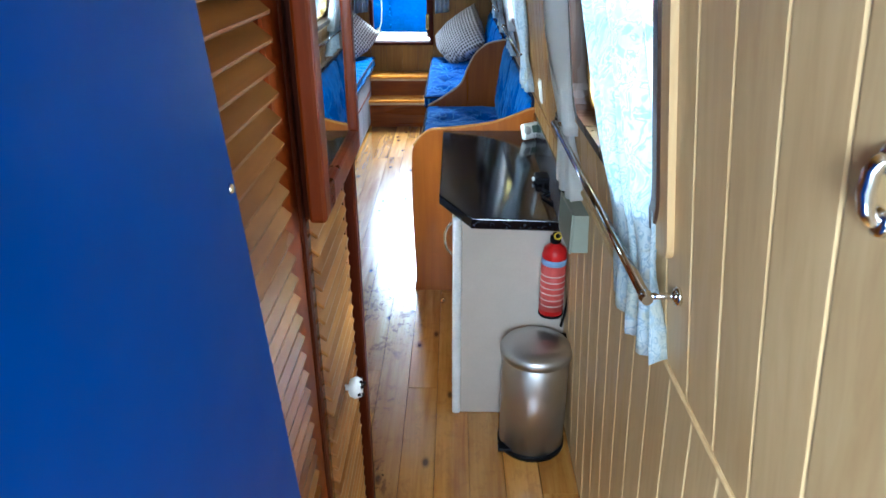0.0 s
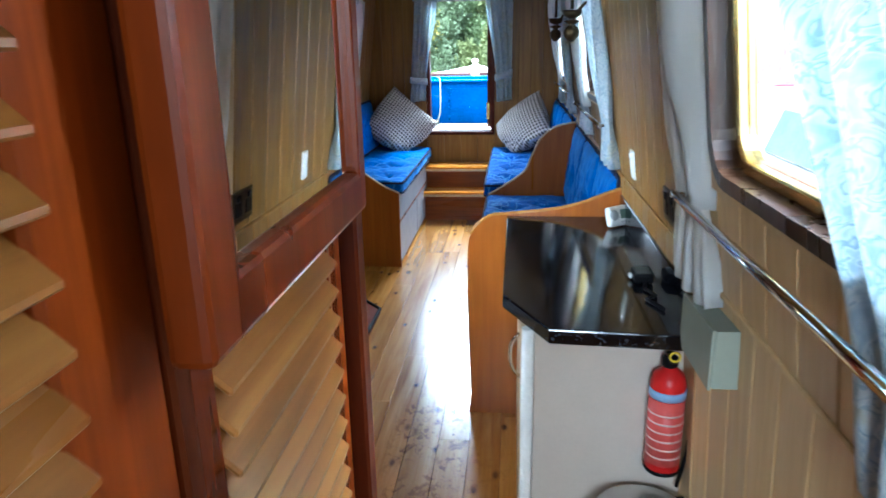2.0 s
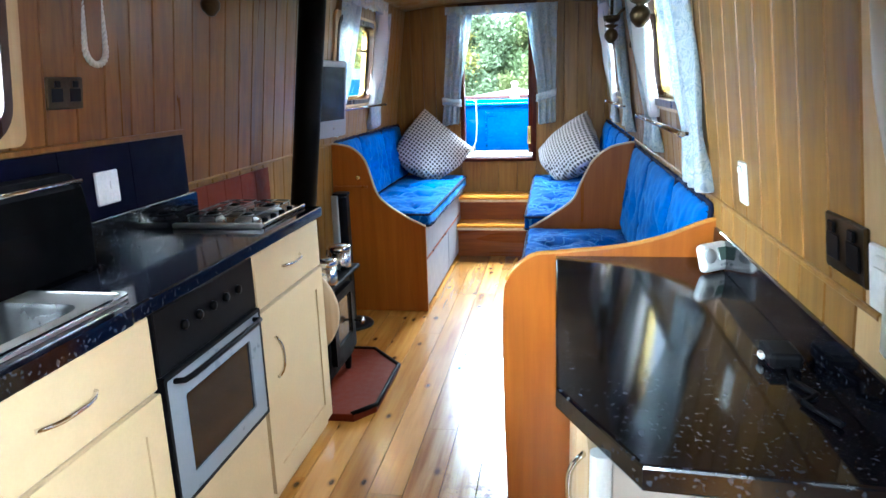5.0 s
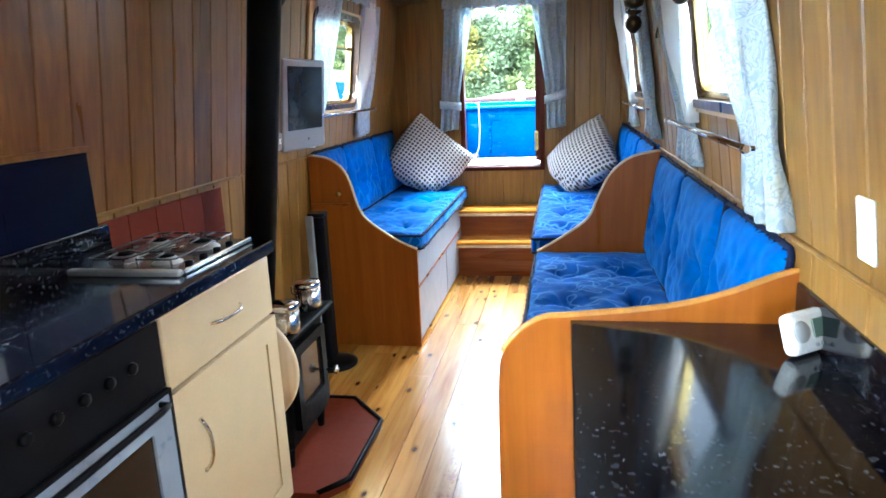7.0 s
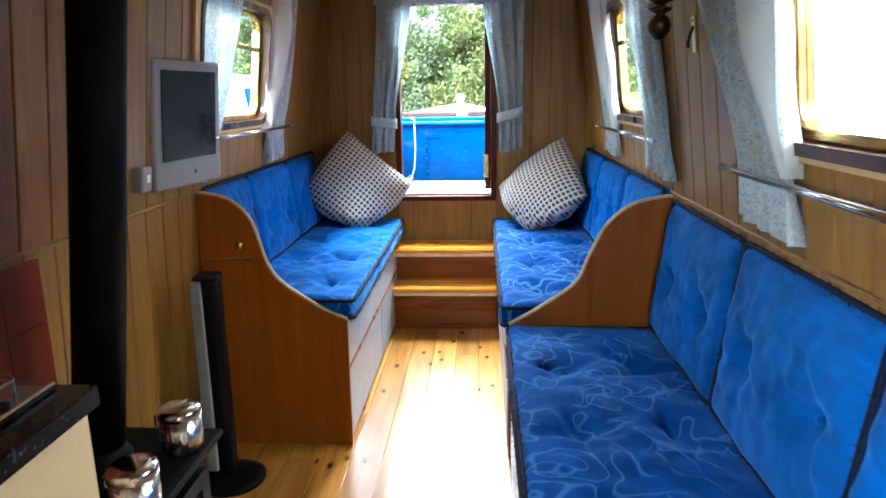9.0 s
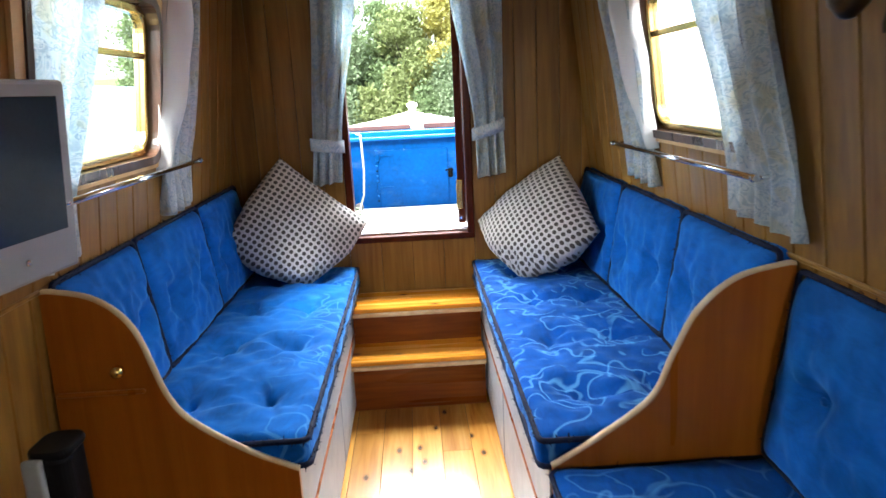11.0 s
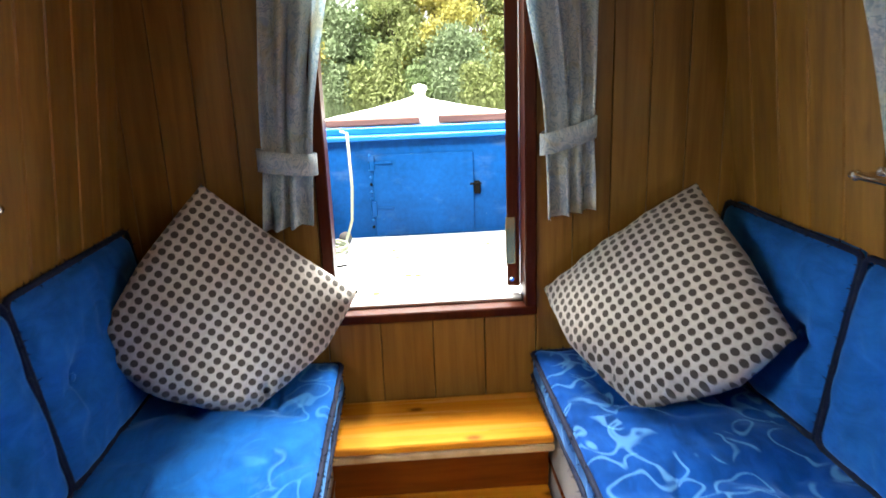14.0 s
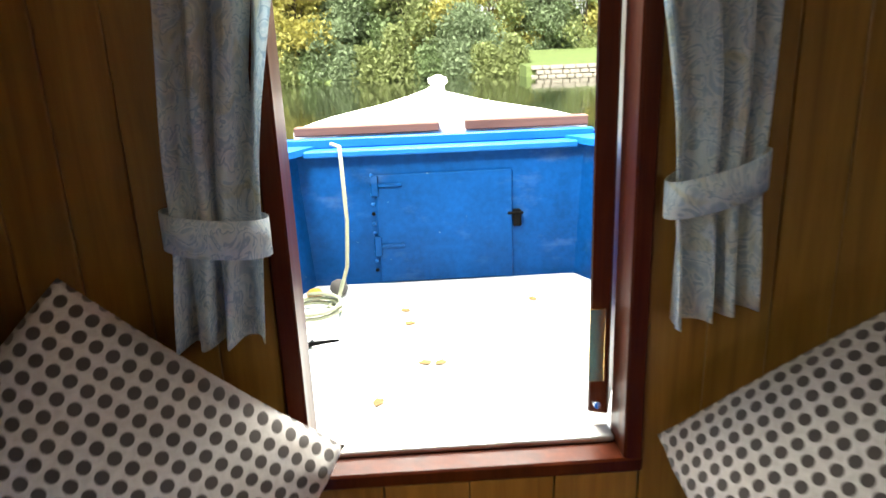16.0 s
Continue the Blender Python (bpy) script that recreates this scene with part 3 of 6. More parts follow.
# ---- forward door frame, sill ----
door = thing("door_1", (0.017, 7.0, DZ0), "mahogany door frame standing open to the bow deck", "door frame", kind="structure")
part("frame_post", box((DX0, 6.985, DZ0), (DX0 + 0.035, 7.075, DZ1), 0.004), MAHOG, door)
part("frame_post", box((DX1 - 0.035, 6.985, DZ0), (DX1, 7.075, DZ1), 0.004), MAHOG, door)
part("frame_head", box((DX0, 6.985, DZ1 - 0.04), (DX1, 7.075, DZ1), 0.004), MAHOG, door)
part("frame_sill", box((DX0, 6.982, DZ0), (DX1, 7.08, DZ0 + 0.03), 0.004), MAHOG, door)
part("sill_strip", box((DX0 + 0.036, 7.04, DZ0 + 0.03), (DX1 - 0.036, 7.09, DZ0 + 0.042), 0.003), STEEL, door)
leaf = part("door_leaf", box((-0.04, 0.0, DZ0 + 0.06), (0.0, 0.32, DZ1), 0.004, pose(DX1 - 0.037, 7.088, 0, 0, 0, -21)), MAHOG, door, "dark mahogany door folded outward")
part("hinge", box((DX1 - 0.08, 7.078, DZ0 + 0.14), (DX1 - 0.05, 7.0845, DZ0 + 0.29), 0.001), BRASS, door, "brass hinge plate")
part("bolt", tube((DX1 - 0.062, 7.083, DZ0 + 0.09), (DX1 - 0.062, 7.074, DZ0 + 0.09), 0.007), CHROME, door)

# ---- steps up to the bow ----
steps = thing("steps", (0.0, 6.8, 0), "two pine step treads with mahogany risers under the bow door", "steps", kind="structure")
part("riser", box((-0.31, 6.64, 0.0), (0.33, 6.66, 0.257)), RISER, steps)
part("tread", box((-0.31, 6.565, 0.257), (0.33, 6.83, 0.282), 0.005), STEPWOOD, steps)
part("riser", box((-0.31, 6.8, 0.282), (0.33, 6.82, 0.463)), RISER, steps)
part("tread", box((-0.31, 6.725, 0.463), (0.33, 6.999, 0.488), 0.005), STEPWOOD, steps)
part("nosing", box((-0.31, 6.558, 0.237), (0.33, 6.6405, 0.258), 0.004), LIPPING, steps)
part("nosing", box((-0.31, 6.718, 0.443), (0.33, 6.8005, 0.464), 0.004), LIPPING, steps)

# ---- corridor: wardrobe block with louvred doors ----
WX = 0.305
block = thing("wardrobe", (-0.27, 0.6, 0), "tall cedar wardrobe with louvred doors and a framed mirror", "wardrobe")
part("body", box((-0.86, -0.2, 0.0), (WX - 0.045, 1.345, 2.0)), MAHOG, block)
part("end_panel", box((-0.86, 1.345, 0.0), (WX - 0.045, 1.36, 2.0)), PINE, block)
part("post", box((WX - 0.045, 1.335, 0.0), (WX + 0.022, 1.372, 2.0), 0.004), MAHOG, block)
part("post", box((WX - 0.045, 0.921, 0.0), (WX + 0.004, 0.944, 2.0), 0.003), MAHOG, block)
part("plinth", box((WX - 0.045, -0.2, 0.0), (WX - 0.01, 1.335, 0.06)), MAHOG, block)


def louvre_door(y0, y1, z0, z1, lz1, stile, parent, wide=None, shut=None):
    d = part("door", box((WX - 0.04, y0, z0), (WX, y0 + stile, z1), 0.004), CEDAR, parent, "orange cedar louvred door")
    part("stile", box((WX - 0.04, y1 - (wide or stile), z0), (WX, y1, z1), 0.004), shut or CEDAR, d)
    part("rail", box((WX - 0.04, y0 + stile, z0), (WX - 0.002, y1 - (wide or stile), z0 + 0.09), 0.003), CEDAR, d)
    part("rail", box((WX - 0.04, y0 + stile, lz1), (WX - 0.002, y1 - (wide or stile), min(z1, lz1 + 0.08)), 0.003), CEDAR, d)
    a, b = y0 + stile - 0.004, y1 - (wide or stile) + 0.004
    sl = box((-0.0035, a, -0.02), (0.0035, b, 0.02), 0.0025, Matrix.Rotation(radians(-48), 4, "Y"))
    me = bpy.data.meshes.new("slat")
    sl.to_mesh(me)
    sl.free()
    z = z0 + 0.115
    while z < lz1 - 0.012:
        o = part_of("slat", me, LOUVRE, d)
        o.location = (WX - 0.003, 0, z)
        z += 0.034
    return d


louvre_door(0.1, 0.92, 0.06, 1.98, 1.9, 0.05, block, wide=0.09)
d2 = louvre_door(0.945, 1.335, 0.06, 1.36, 1.352, 0.038, block, wide=0.06)
part("mirror_box", box((WX - 0.04, 0.957, 1.362), (WX + 0.022, 1.335, 1.98), 0.003), MAHOG, block)
mf = ring_plate([(0.885, 1.385), (1.278, 1.385), (1.278, 1.96), (0.885, 1.96)], [(0.936, 1.43), (1.25, 1.43), (1.25, 1.91), (0.936, 1.91)], "x", WX + 0.0225, WX + 0.05)
mframe = part("mirror_frame", mf, CEDAR, block, "reddish varnished mirror frame")
bv = mframe.modifiers.new("edge", "BEVEL")
bv.width, bv.segments, bv.limit_method = 0.006, 2, "ANGLE"
part("mirror", box((WX + 0.026, 0.93, 1.425), (WX + 0.04, 1.256, 1.915)), MIRROR, block, "clear mirror pane")
knob = part("knob", lathe([(0.006, 0), (0.006, 0.018), (0.019, 0.022), (0.024, 0.034), (0.019, 0.047), (0.0, 0.05)], 16, pose(WX, 1.115, 0.91, 0, 90, 0)), WHITE, block, "white knob with black spots")
bm = bmesh.new()
for k in range(9):
    a = k * 2.4
    h = -0.8 + 1.6 * k / 8
    r = math.sqrt(1 - h * h)
    v = Vector((0.6 + 0.4 * abs(h), r * math.cos(a), r * math.sin(a) if k else 0)).normalized()
    c = Vector((WX + 0.032, 1.115, 0.91)) + v * 0.0215
    bmesh.ops.create_icosphere(bm, subdivisions=1, radius=0.0055, matrix=Matrix.Translation(c))
part("knob_spots", bm, BLACKPL, knob)

# blue stern door folded in beside the start
bd = thing("stern_door", (0.4, 0.05, 0.62), "glossy blue painted steel stern door folded open", "door")
part("panel", slab([(-0.24, 0.35), (0.6, 0.35), (0.322, 1.98), (-0.24, 1.98)], "x", 0.365, 0.401, 0.004), STERNBLUE, bd)
for yy, zz in ((0.368, 1.632),):
    part("rivet", lathe([(0.004, 0), (0.003, 0.002), (0.0, 0.003)], 10, pose(0.401, yy, zz, 0, 90, 0)), CHROME, bd)

# ---- right-hand counter ----
ct = thing("worktop", (0.72, 2.6, 0.86), "black speckled granite-effect worktop with a chamfered corner", "worktop")
part("slab", slab([(0.49, 2.3), (0.605, 2.07), (0.962, 2.045), (0.962, 3.195), (0.49, 3.195)], "z", 0.86, 0.9, 0.005), GRANITE, ct)
part("upstand", box((0.932, 2.06, 0.9), (0.955, 3.19, 0.99), 0.003), GRANITE, ct)
cb = thing("base_cabinet", (0.75, 2.7, 0), "cream base cabinet with a beige end panel", "cabinet")
part("body", box((0.56, 2.178, 0.0), (0.965, 3.19, 0.858)), CREAM, cb)
part("end_panel", box((0.575, 2.16, 0.0), (0.968, 2.178, 0.858), 0.002), BEIGE, cb)
part("corner_post", slab(rounded(0.541, 0.5745, 2.152, 2.184, 0.014, 4), "z", 0.0, 0.858), WHITE, cb, "white rounded corner strip")


def bow_handle(p, axis, length, out, mat, parent):
    """A curved bar handle; axis: along y or z."""
    pts = []
    for k in range(13):
        u = -1 + k / 6
        d = (1 - abs(u) ** 3) * 0.028 + (0.002 if abs(u) == 1 else 0)
        q = Vector(p) + Vector(out) * d
        q[axis] += u * length / 2
        pts.append(q)
    bm = bmesh.new()
    add_path(bm, pts, 0.0055, 8)
    return part("handle", bm, mat, parent, "brushed metal bow handle")


for y0, y1 in ((2.185, 2.68), (2.686, 3.185)):
    dr = part("door", box((0.54, y0, 0.12), (0.559, y1, 0.852), 0.004), CREAM, cb)
    bow_handle((0.54, y0 + 0.07, 0.74), 2, 0.13, (-1, 0, 0), CHROME, dr)

# scrolled ply panel between counter and long bench
pb = thing("bench_end", (0.64, 3.21, 0), "orange ply bench end panel with a scrolled top", "panel")
edge = curve_pts([(0.345, 0.0), (0.332, 0.4), (0.332, 0.74), (0.352, 0.83), (0.42, 0.893), (0.5, 0.905), (0.68, 0.925), (0.8, 0.955), (0.9, 0.995), (0.962, 1.012)], 5)
edge[0] = (0.332, 0.0)
part("panel", slab(edge + [(0.965, 0.0)], "y", 3.198, 3.216), OAKPLY, pb)


# On the dividers the bright highlight along the scroll is put into the pale strip.
def lipping(pts, y, parent, r=0.008, mat=LIPPING, label="edge strip paled for the highlight along its curve"):
    bm = bmesh.new()
    add_path(bm, [(p[0], y, p[1]) for p in pts], r, 8)
    return part("lipping", bm, mat, parent, label)


lipping(edge[14:], 3.207, pb, 0.0095, RIMWOOD, "orange edge strip")

# ---- benches ----


def bench(name, x_front, x_back, y0, y1, z_base, label, front_mat):
    s = 1 if x_back > x_front else -1
    b = thing(name, ((x_front + x_back) / 2, (y0 + y1) / 2, 0), label, "bench")
    part("box", box((min(x_front + s * 0.02, x_back), y0, 0.0), (max(x_front + s * 0.02, x_back), y1, z_base)), OAKPLY, b)
    n = 2
    for k in range(n):
        a, c = y0 + (y1 - y0) * k / n + 0.012, y0 + (y1 - y0) * (k + 1) / n - 0.012
        part("drawer_front", box((min(x_front, x_front + s * 0.019), a, 0.03), (max(x_front, x_front + s * 0.019), c, z_base * 0.62), 0.003), front_mat, b)
    part("fascia", box((min(x_front, x_front + s * 0.019), y0 + 0.002, z_base * 0.64), (max(x_front, x_front + s * 0.019), y1 - 0.002, z_base), 0.003), front_mat, b)
    part("rail", box((min(x_front - s * 0.005, x_front + s * 0.01), y0 + 0.002, z_base * 0.62), (max(x_front - s * 0.005, x_front + s * 0.01), y1 - 0.002, z_base * 0.64), 0.002), RISER, b)
    return b


bench("right_long_bench", 0.352, 0.965, 3.218, 5.128, 0.475, "built-in ply bench base with grey laminate front", GREYLAM)
bench("right_bow_bench", 0.34, 0.965, 5.152, 6.995, 0.54, "built-in ply bench base with grey laminate front", GREYLAM)
bench("left_bow_bench", -0.305, -0.9, 5.238, 6.995, 0.54, "built-in ply bench base with grey laminate front", GREYLAM)

# scrolled dividers
rd = thing("bench_end", (0.62, 5.14, 0), "orange ply bench divider with a scrolled edge", "panel")
sc = curve_pts([(0.345, 0.565), (0.47, 0.64), (0.594, 0.734), (0.645, 0.845), (0.702, 0.955), (0.79, 1.028), (0.9, 1.055), (0.93, 1.055)], 6)
part("panel", slab([(0.345, 0.0)] + sc + [(0.965, 0.0)], "y", 5.131, 5.149), OAKPLY, rd)
lipping(sc, 5.14, rd, 0.0095)
ld = thing("bench_end", (-0.6, 5.226, 0), "orange ply bench end panel with a scrolled edge", "panel")
sc = curve_pts([(-0.302, 0.553), (-0.42, 0.61), (-0.557, 0.705), (-0.615, 0.79), (-0.668, 0.96), (-0.745, 1.04), (-0.84, 1.066), (-0.872, 1.066)], 6)
part("panel", slab([(-0.302, 0.0)] + sc + [(-0.9, 0.0)], "y", 5.217, 5.235), OAKPLY, ld)
lipping(sc, 5.226, ld, 0.0095)


def piping_loop(pts, parent):
    """A fuzzy cord: a tube round the edge, set with short uneven tufts."""
    bm = bmesh.new()
    add_path(bm, pts, 0.008, 6, closed=True)
    rnd = random.Random(len(bm.verts) + int(pts[0][1] * 100))
    for a, b in zip(pts, pts[1:] + pts[:1]):
        a, b = Vector(a), Vector(b)
        for k in range(int((b - a).length / 0.003)):
            p = a.lerp(b, rnd.random())
            d = Vector((rnd.gauss(0, 1), rnd.gauss(0, 1), rnd.gauss(0, 1))).normalized()
            e = Vector((rnd.gauss(0, 1), rnd.gauss(0, 1), rnd.gauss(0, 1))).normalized() * 0.004
            bm.faces.new([bm.verts.new(q) for q in (p - e, p + e, p + d * rnd.uniform(0.012, 0.021))])
    part("piping", bm, PIPING, parent)


def seat_pad(x0, x1, y0, y1, z0, z1, mat):
    dents = [(x, y) for y in np.arange(y0 + 0.25, y1 - 0.1, 0.42) for x in (x0 + (x1 - x0) * 0.3, x0 + (x1 - x0) * 0.72)]
    c = thing("seat_cushion", ((x0 + x1) / 2, (y0 + y1) / 2, z0), "blue velour seat cushion with pale swirls and navy piping", "cushion", "bench cushions")
    pad = part("pad", cushion((x0, y0, z0), (x1, y1, z1), 0.014, 0.026, 84, 2, dents, 0.03, 0.07, 0.008, 0.017), mat, c)
    for dx, dy in dents:
        part("button", lathe([(0.012, 0), (0.01, 0.004), (0.0, 0.007)], 10, pose(dx, dy, z1 - 0.04)), mat, c)
    for zz in (z1 - 0.012, z0 + 0.012):
        piping_loop([(x, y, zz) for x, y in rounded(x0 + 0.001, x1 - 0.001, y0 + 0.001, y1 - 0.001, 0.02, 3)], c)


def back_pad(side, y0, y1, z0, z1, face):
    """Face: the distance of the front from the middle line of the boat."""
    x0, x1 = face, face + side * 0.07
    c = thing("back_cushion", ((x0 + x1) / 2, (y0 + y1) / 2, z0), "buttoned blue velour back cushion with navy piping", "cushion", "back cushions")
    ym, zm = (y0 + y1) / 2, (z0 + z1) / 2 - 0.02
    dents = [(ym - (y1 - y0) * 0.25, zm), (ym + (y1 - y0) * 0.25, zm)]
    bm = cushion((min(x0, x1), y0 + 0.009, z0), (max(x0, x1), y1 - 0.009, z1), 0.026, 0.034, 40, 0, dents, 0.058, 0.05, 0.006, 0.008, -side)
    for v in bm.verts:
        v.co.x += side * 0.06 * (v.co.z - z0) / (z1 - z0) - side * 0.02
    part("pad", bm, VELOUR2, c)
    for off in (0.012, 0.058):
        pts = [(x0 + side * (0.06 * (z - z0) / (z1 - z0) - 0.02 + off), y, z) for y, z in rounded(y0 + 0.005, y1 - 0.005, z0, z1, 0.02, 3)]
        piping_loop(pts, c)
    for y, z in dents:
        part("button", lathe([(0.011, 0), (0.009, 0.005), (0.0, 0.008)], 10, pose(x0 + side * (0.06 * (z - z0) / (z1 - z0) + 0.004), y, z, 0, -90 * side, 0)), VELOUR2, c)


seat_pad(0.335, 0.9, 3.222, 5.127, 0.477, 0.567, VELOUR4)
seat_pad(0.315, 0.87, 5.155, 6.99, 0.542, 0.637, VELOUR)
seat_pad(-0.82, -0.275, 5.24, 6.99, 0.542, 0.637, VELOUR3)
for a, b in ((3.222, 3.79), (3.79, 4.44), (4.44, 5.125)):
    back_pad(1, a, b, 0.575, 1.045, 0.88)
for a, b in ((5.155, 5.74), (5.74, 6.37), (6.37, 6.99)):
    back_pad(1, a, b, 0.645, 1.08, 0.855)
    back_pad(-1, max(a, 5.24), b, 0.645, 1.08, -0.805)

# ---- galley units on the other side ----
lt = thing("worktop", (-0.66, 2.6, 0.91), "black speckled granite-effect galley worktop", "worktop")
part("slab", box((-0.9, 2.5, 0.91), (-0.428, 3.745, 0.95), 0.004), GRANITE, lt)
part("slab", box((-0.9, 1.375, 0.91), (-0.428, 2.07, 0.95), 0.004), GRANITE, lt)
part("slab", box((-0.9, 2.07, 0.91), (-0.795, 2.5, 0.95)), GRANITE, lt)
part("slab", box((-0.525, 2.07, 0.91), (-0.428, 2.5, 0.95)), GRANITE, lt)


def galley_unit(y0, y1, hinge_far):
    u = thing("base_cabinet", (-0.66, (y0 + y1) / 2, 0), "cream galley base unit with a drawer over a shaker door", "cabinet", "galley units")
    part("body", box((-0.9, y0 + 0.001, 0.0), (-0.47, y1 - 0.001, 0.8 if hinge_far == "sink" else 0.908)), CREAM, u)
    dw = part("drawer", box((-0.4695, y0 + 0.004, 0.712), (-0.45, y1 - 0.004, 0.9), 0.004), CREAM, u)
    bow_handle((-0.45, (y0 + y1) / 2, 0.81), 1, 0.17, (1, 0, 0), CHROME, dw)
    dr = part("door", box((-0.4695, y0 + 0.004, 0.05), (-0.452, y1 - 0.004, 0.704), 0.003), CREAM, u)
    part("door_frame", ring_plate(rounded(y0 + 0.004, y1 - 0.004, 0.05, 0.704, 0.003, 1), rounded(y0 + 0.075, y1 - 0.075, 0.125, 0.63, 0.003, 1), "x", -0.4525, -0.446), CREAM, dr)
    bow_handle((-0.446, y0 + 0.1 if hinge_far else y1 - 0.1, 0.52), 2, 0.15, (1, 0, 0), CHROME, dr)


galley_unit(1.4, 1.995, True)
galley_unit(1.995, 2.59, "sink")
galley_unit(3.142, 3.742, True)

ov = thing("oven", (-0.66, 2.866, 0.0), "built-under oven with steel trimmed glass door", "oven")
part("body", box((-0.9, 2.592, 0.0), (-0.47, 3.14, 0.908)), BLACKPL, ov)
part("control_panel", box((-0.4695, 2.597, 0.735), (-0.448, 3.135, 0.9), 0.003), BLACKPL, ov)
part("lower_panel", box((-0.4695, 2.597, 0.02), (-0.452, 3.135, 0.365), 0.003), CREAM, ov)
od = part("door", ring_plate(rounded(2.6, 3.132, 0.375, 0.728, 0.006, 2), rounded(2.68, 3.052, 0.43, 0.655, 0.006, 2), "x", -0.4695, -0.44), OVENSTEEL, ov, "brushed steel oven door frame")
part("glass", box((-0.466, 2.675, 0.425), (-0.446, 3.057, 0.66)), plain("oven_glass", (0.02, 0.014, 0.01), 0.08), od, "dark oven glass")
part("seal", ring_plate(rounded(2.594, 3.138, 0.369, 0.734, 0.006, 2), rounded(2.606, 3.126, 0.381, 0.722, 0.006, 2), "x", -0.4695, -0.4395), BLACKPL, od, "black door seal")
bm = bmesh.new()
add_path(bm, [(-0.442, 2.64, 0.71), (-0.415, 2.645, 0.712), (-0.41, 2.68, 0.712), (-0.41, 3.05, 0.712), (-0.415, 3.085, 0.712), (-0.442, 3.09, 0.71)], 0.008, 8)
part("handle", bm, BLACKPL, od)
for k in range(5):
    kn = part("knob", lathe([(0.014, 0), (0.013, 0.009), (0.01, 0.012), (0.0, 0.013)], 14, pose(-0.448, 2.72 + k * 0.075, 0.83, 0, 90, 0)), BLACKPL, ov)

hob = thing("gas_hob", (-0.69, 3.55, 0.95), "steel four-burner gas hob with pan supports", "hob")
part("plate", box((-0.81, 3.335, 0.951), (-0.5, 3.72, 0.96), 0.004), plain("polished_hob_steel", (0.45, 0.45, 0.45), 0.2, 1.0, vary=0.05, bumpy=0.0), hob)
part("front_trim", box((-0.815, 3.31, 0.951), (-0.49, 3.334, 0.968), 0.004), STEEL, hob, "bright steel edge strip")
part("side_trim", box((-0.499, 3.335, 0.951), (-0.488, 3.722, 0.965), 0.003), CHROME, hob)
for hx, hy, r in ((-0.73, 3.44, 0.034), (-0.59, 3.42, 0.03), (-0.73, 3.61, 0.03), (-0.59, 3.6, 0.042)):
    ring = part("burner", lathe([(r + 0.012, 0.9605), (r + 0.01, 0.964), (r, 0.965), (r, 0.972), (r * 0.8, 0.978), (0.0, 0.979)], 20, pose(hx, hy, 0)), STEEL, hob)
    part("cap", lathe([(r * 0.72, 0.9795), (r * 0.7, 0.985), (0.0, 0.987)], 20, pose(hx, hy, 0)), BLACKMET, ring)
for hx in (-0.73, -0.59):
    bm = bmesh.new()
    add_path(bm, [(p[0], p[1], 0.985) for p in rounded(hx - 0.058, hx + 0.058, 3.36, 3.69, 0.015, 3)], 0.0028, 6, closed=True)
    for hy in (3.43, 3.61):
        for a in range(4):
            c, d = math.cos(a * math.pi / 2), math.sin(a * math.pi / 2)
            add_path(bm, [(hx + c * 0.057, hy + d * 0.075, 0.987), (hx + c * 0.018, hy + d * 0.02, 0.99)], 0.0028, 6)
    for px, py in ((hx - 0.05, 3.362), (hx + 0.05, 3.362), (hx - 0.05, 3.688), (hx + 0.05, 3.688)):
        add_path(bm, [(px, py, 0.9602), (px, py, 0.985)], 0.0028, 6)
    part("pan_support", bm, plain("dark_steel_wire", (0.16, 0.16, 0.16), 0.3, 1.0, bumpy=0.0), hob)
for k in range(4):
    part("knob", lathe([(0.012, 0.9602), (0.011, 0.972), (0.0, 0.974)], 12, pose(-0.513, 3.4 + 0.075 * k, 0)), BLACKPL, hob)

sink = thing("sink", (-0.66, 2.1, 0.93), "stainless steel inset sink and drainer", "sink")
part("drainer", ring_plate(rounded(-0.84, -0.475, 1.6, 2.58, 0.03), rounded(-0.79, -0.53, 2.08, 2.49, 0.05), "z", 0.951, 0.958), STEEL, sink)
part("rim", ring_plate(rounded(-0.84, -0.475, 1.6, 2.58, 0.03), rounded(-0.828, -0.487, 1.612, 2.568, 0.025), "z", 0.958, 0.962), CHROME, sink)
bm = bmesh.new()
rings = []
for inset, depth in ((0.0, 0.958), (0.008, 0.95), (0.022, 0.83), (0.06, 0.815)):
    rings.append([bm.verts.new((px, py, depth)) for px, py in rounded(-0.79 + inset, -0.53 - inset, 2.08 + inset, 2.49 - inset, 0.05)])
for ra, rb in zip(rings, rings[1:]):
    for k in range(len(ra)):
        bm.faces.new((ra[k], ra[(k + 1) % len(ra)], rb[(k + 1) % len(ra)], rb[k])).smooth = True
bm.faces.new(rings[-1])
bmesh.ops.recalc_face_normals(bm, faces=bm.faces)
for f in bm.faces:
    f.normal_flip()
# The shade inside the bowl is put into this darker steel.
part("bowl", bm, plain("shaded_sink_well", (0.16, 0.16, 0.165), 0.3, 1.0), sink)
part("waste", lathe([(0.035, 0.8155), (0.032, 0.8185), (0.0, 0.817)], 18, pose(-0.66, 2.28, 0)), CHROME, sink)
for k in range(6):
    part("drain_rib", box((-0.79 + k * 0.05, 1.66, 0.958), (-0.78 + k * 0.05, 2.02, 0.9605), 0.001), CHROME, sink)

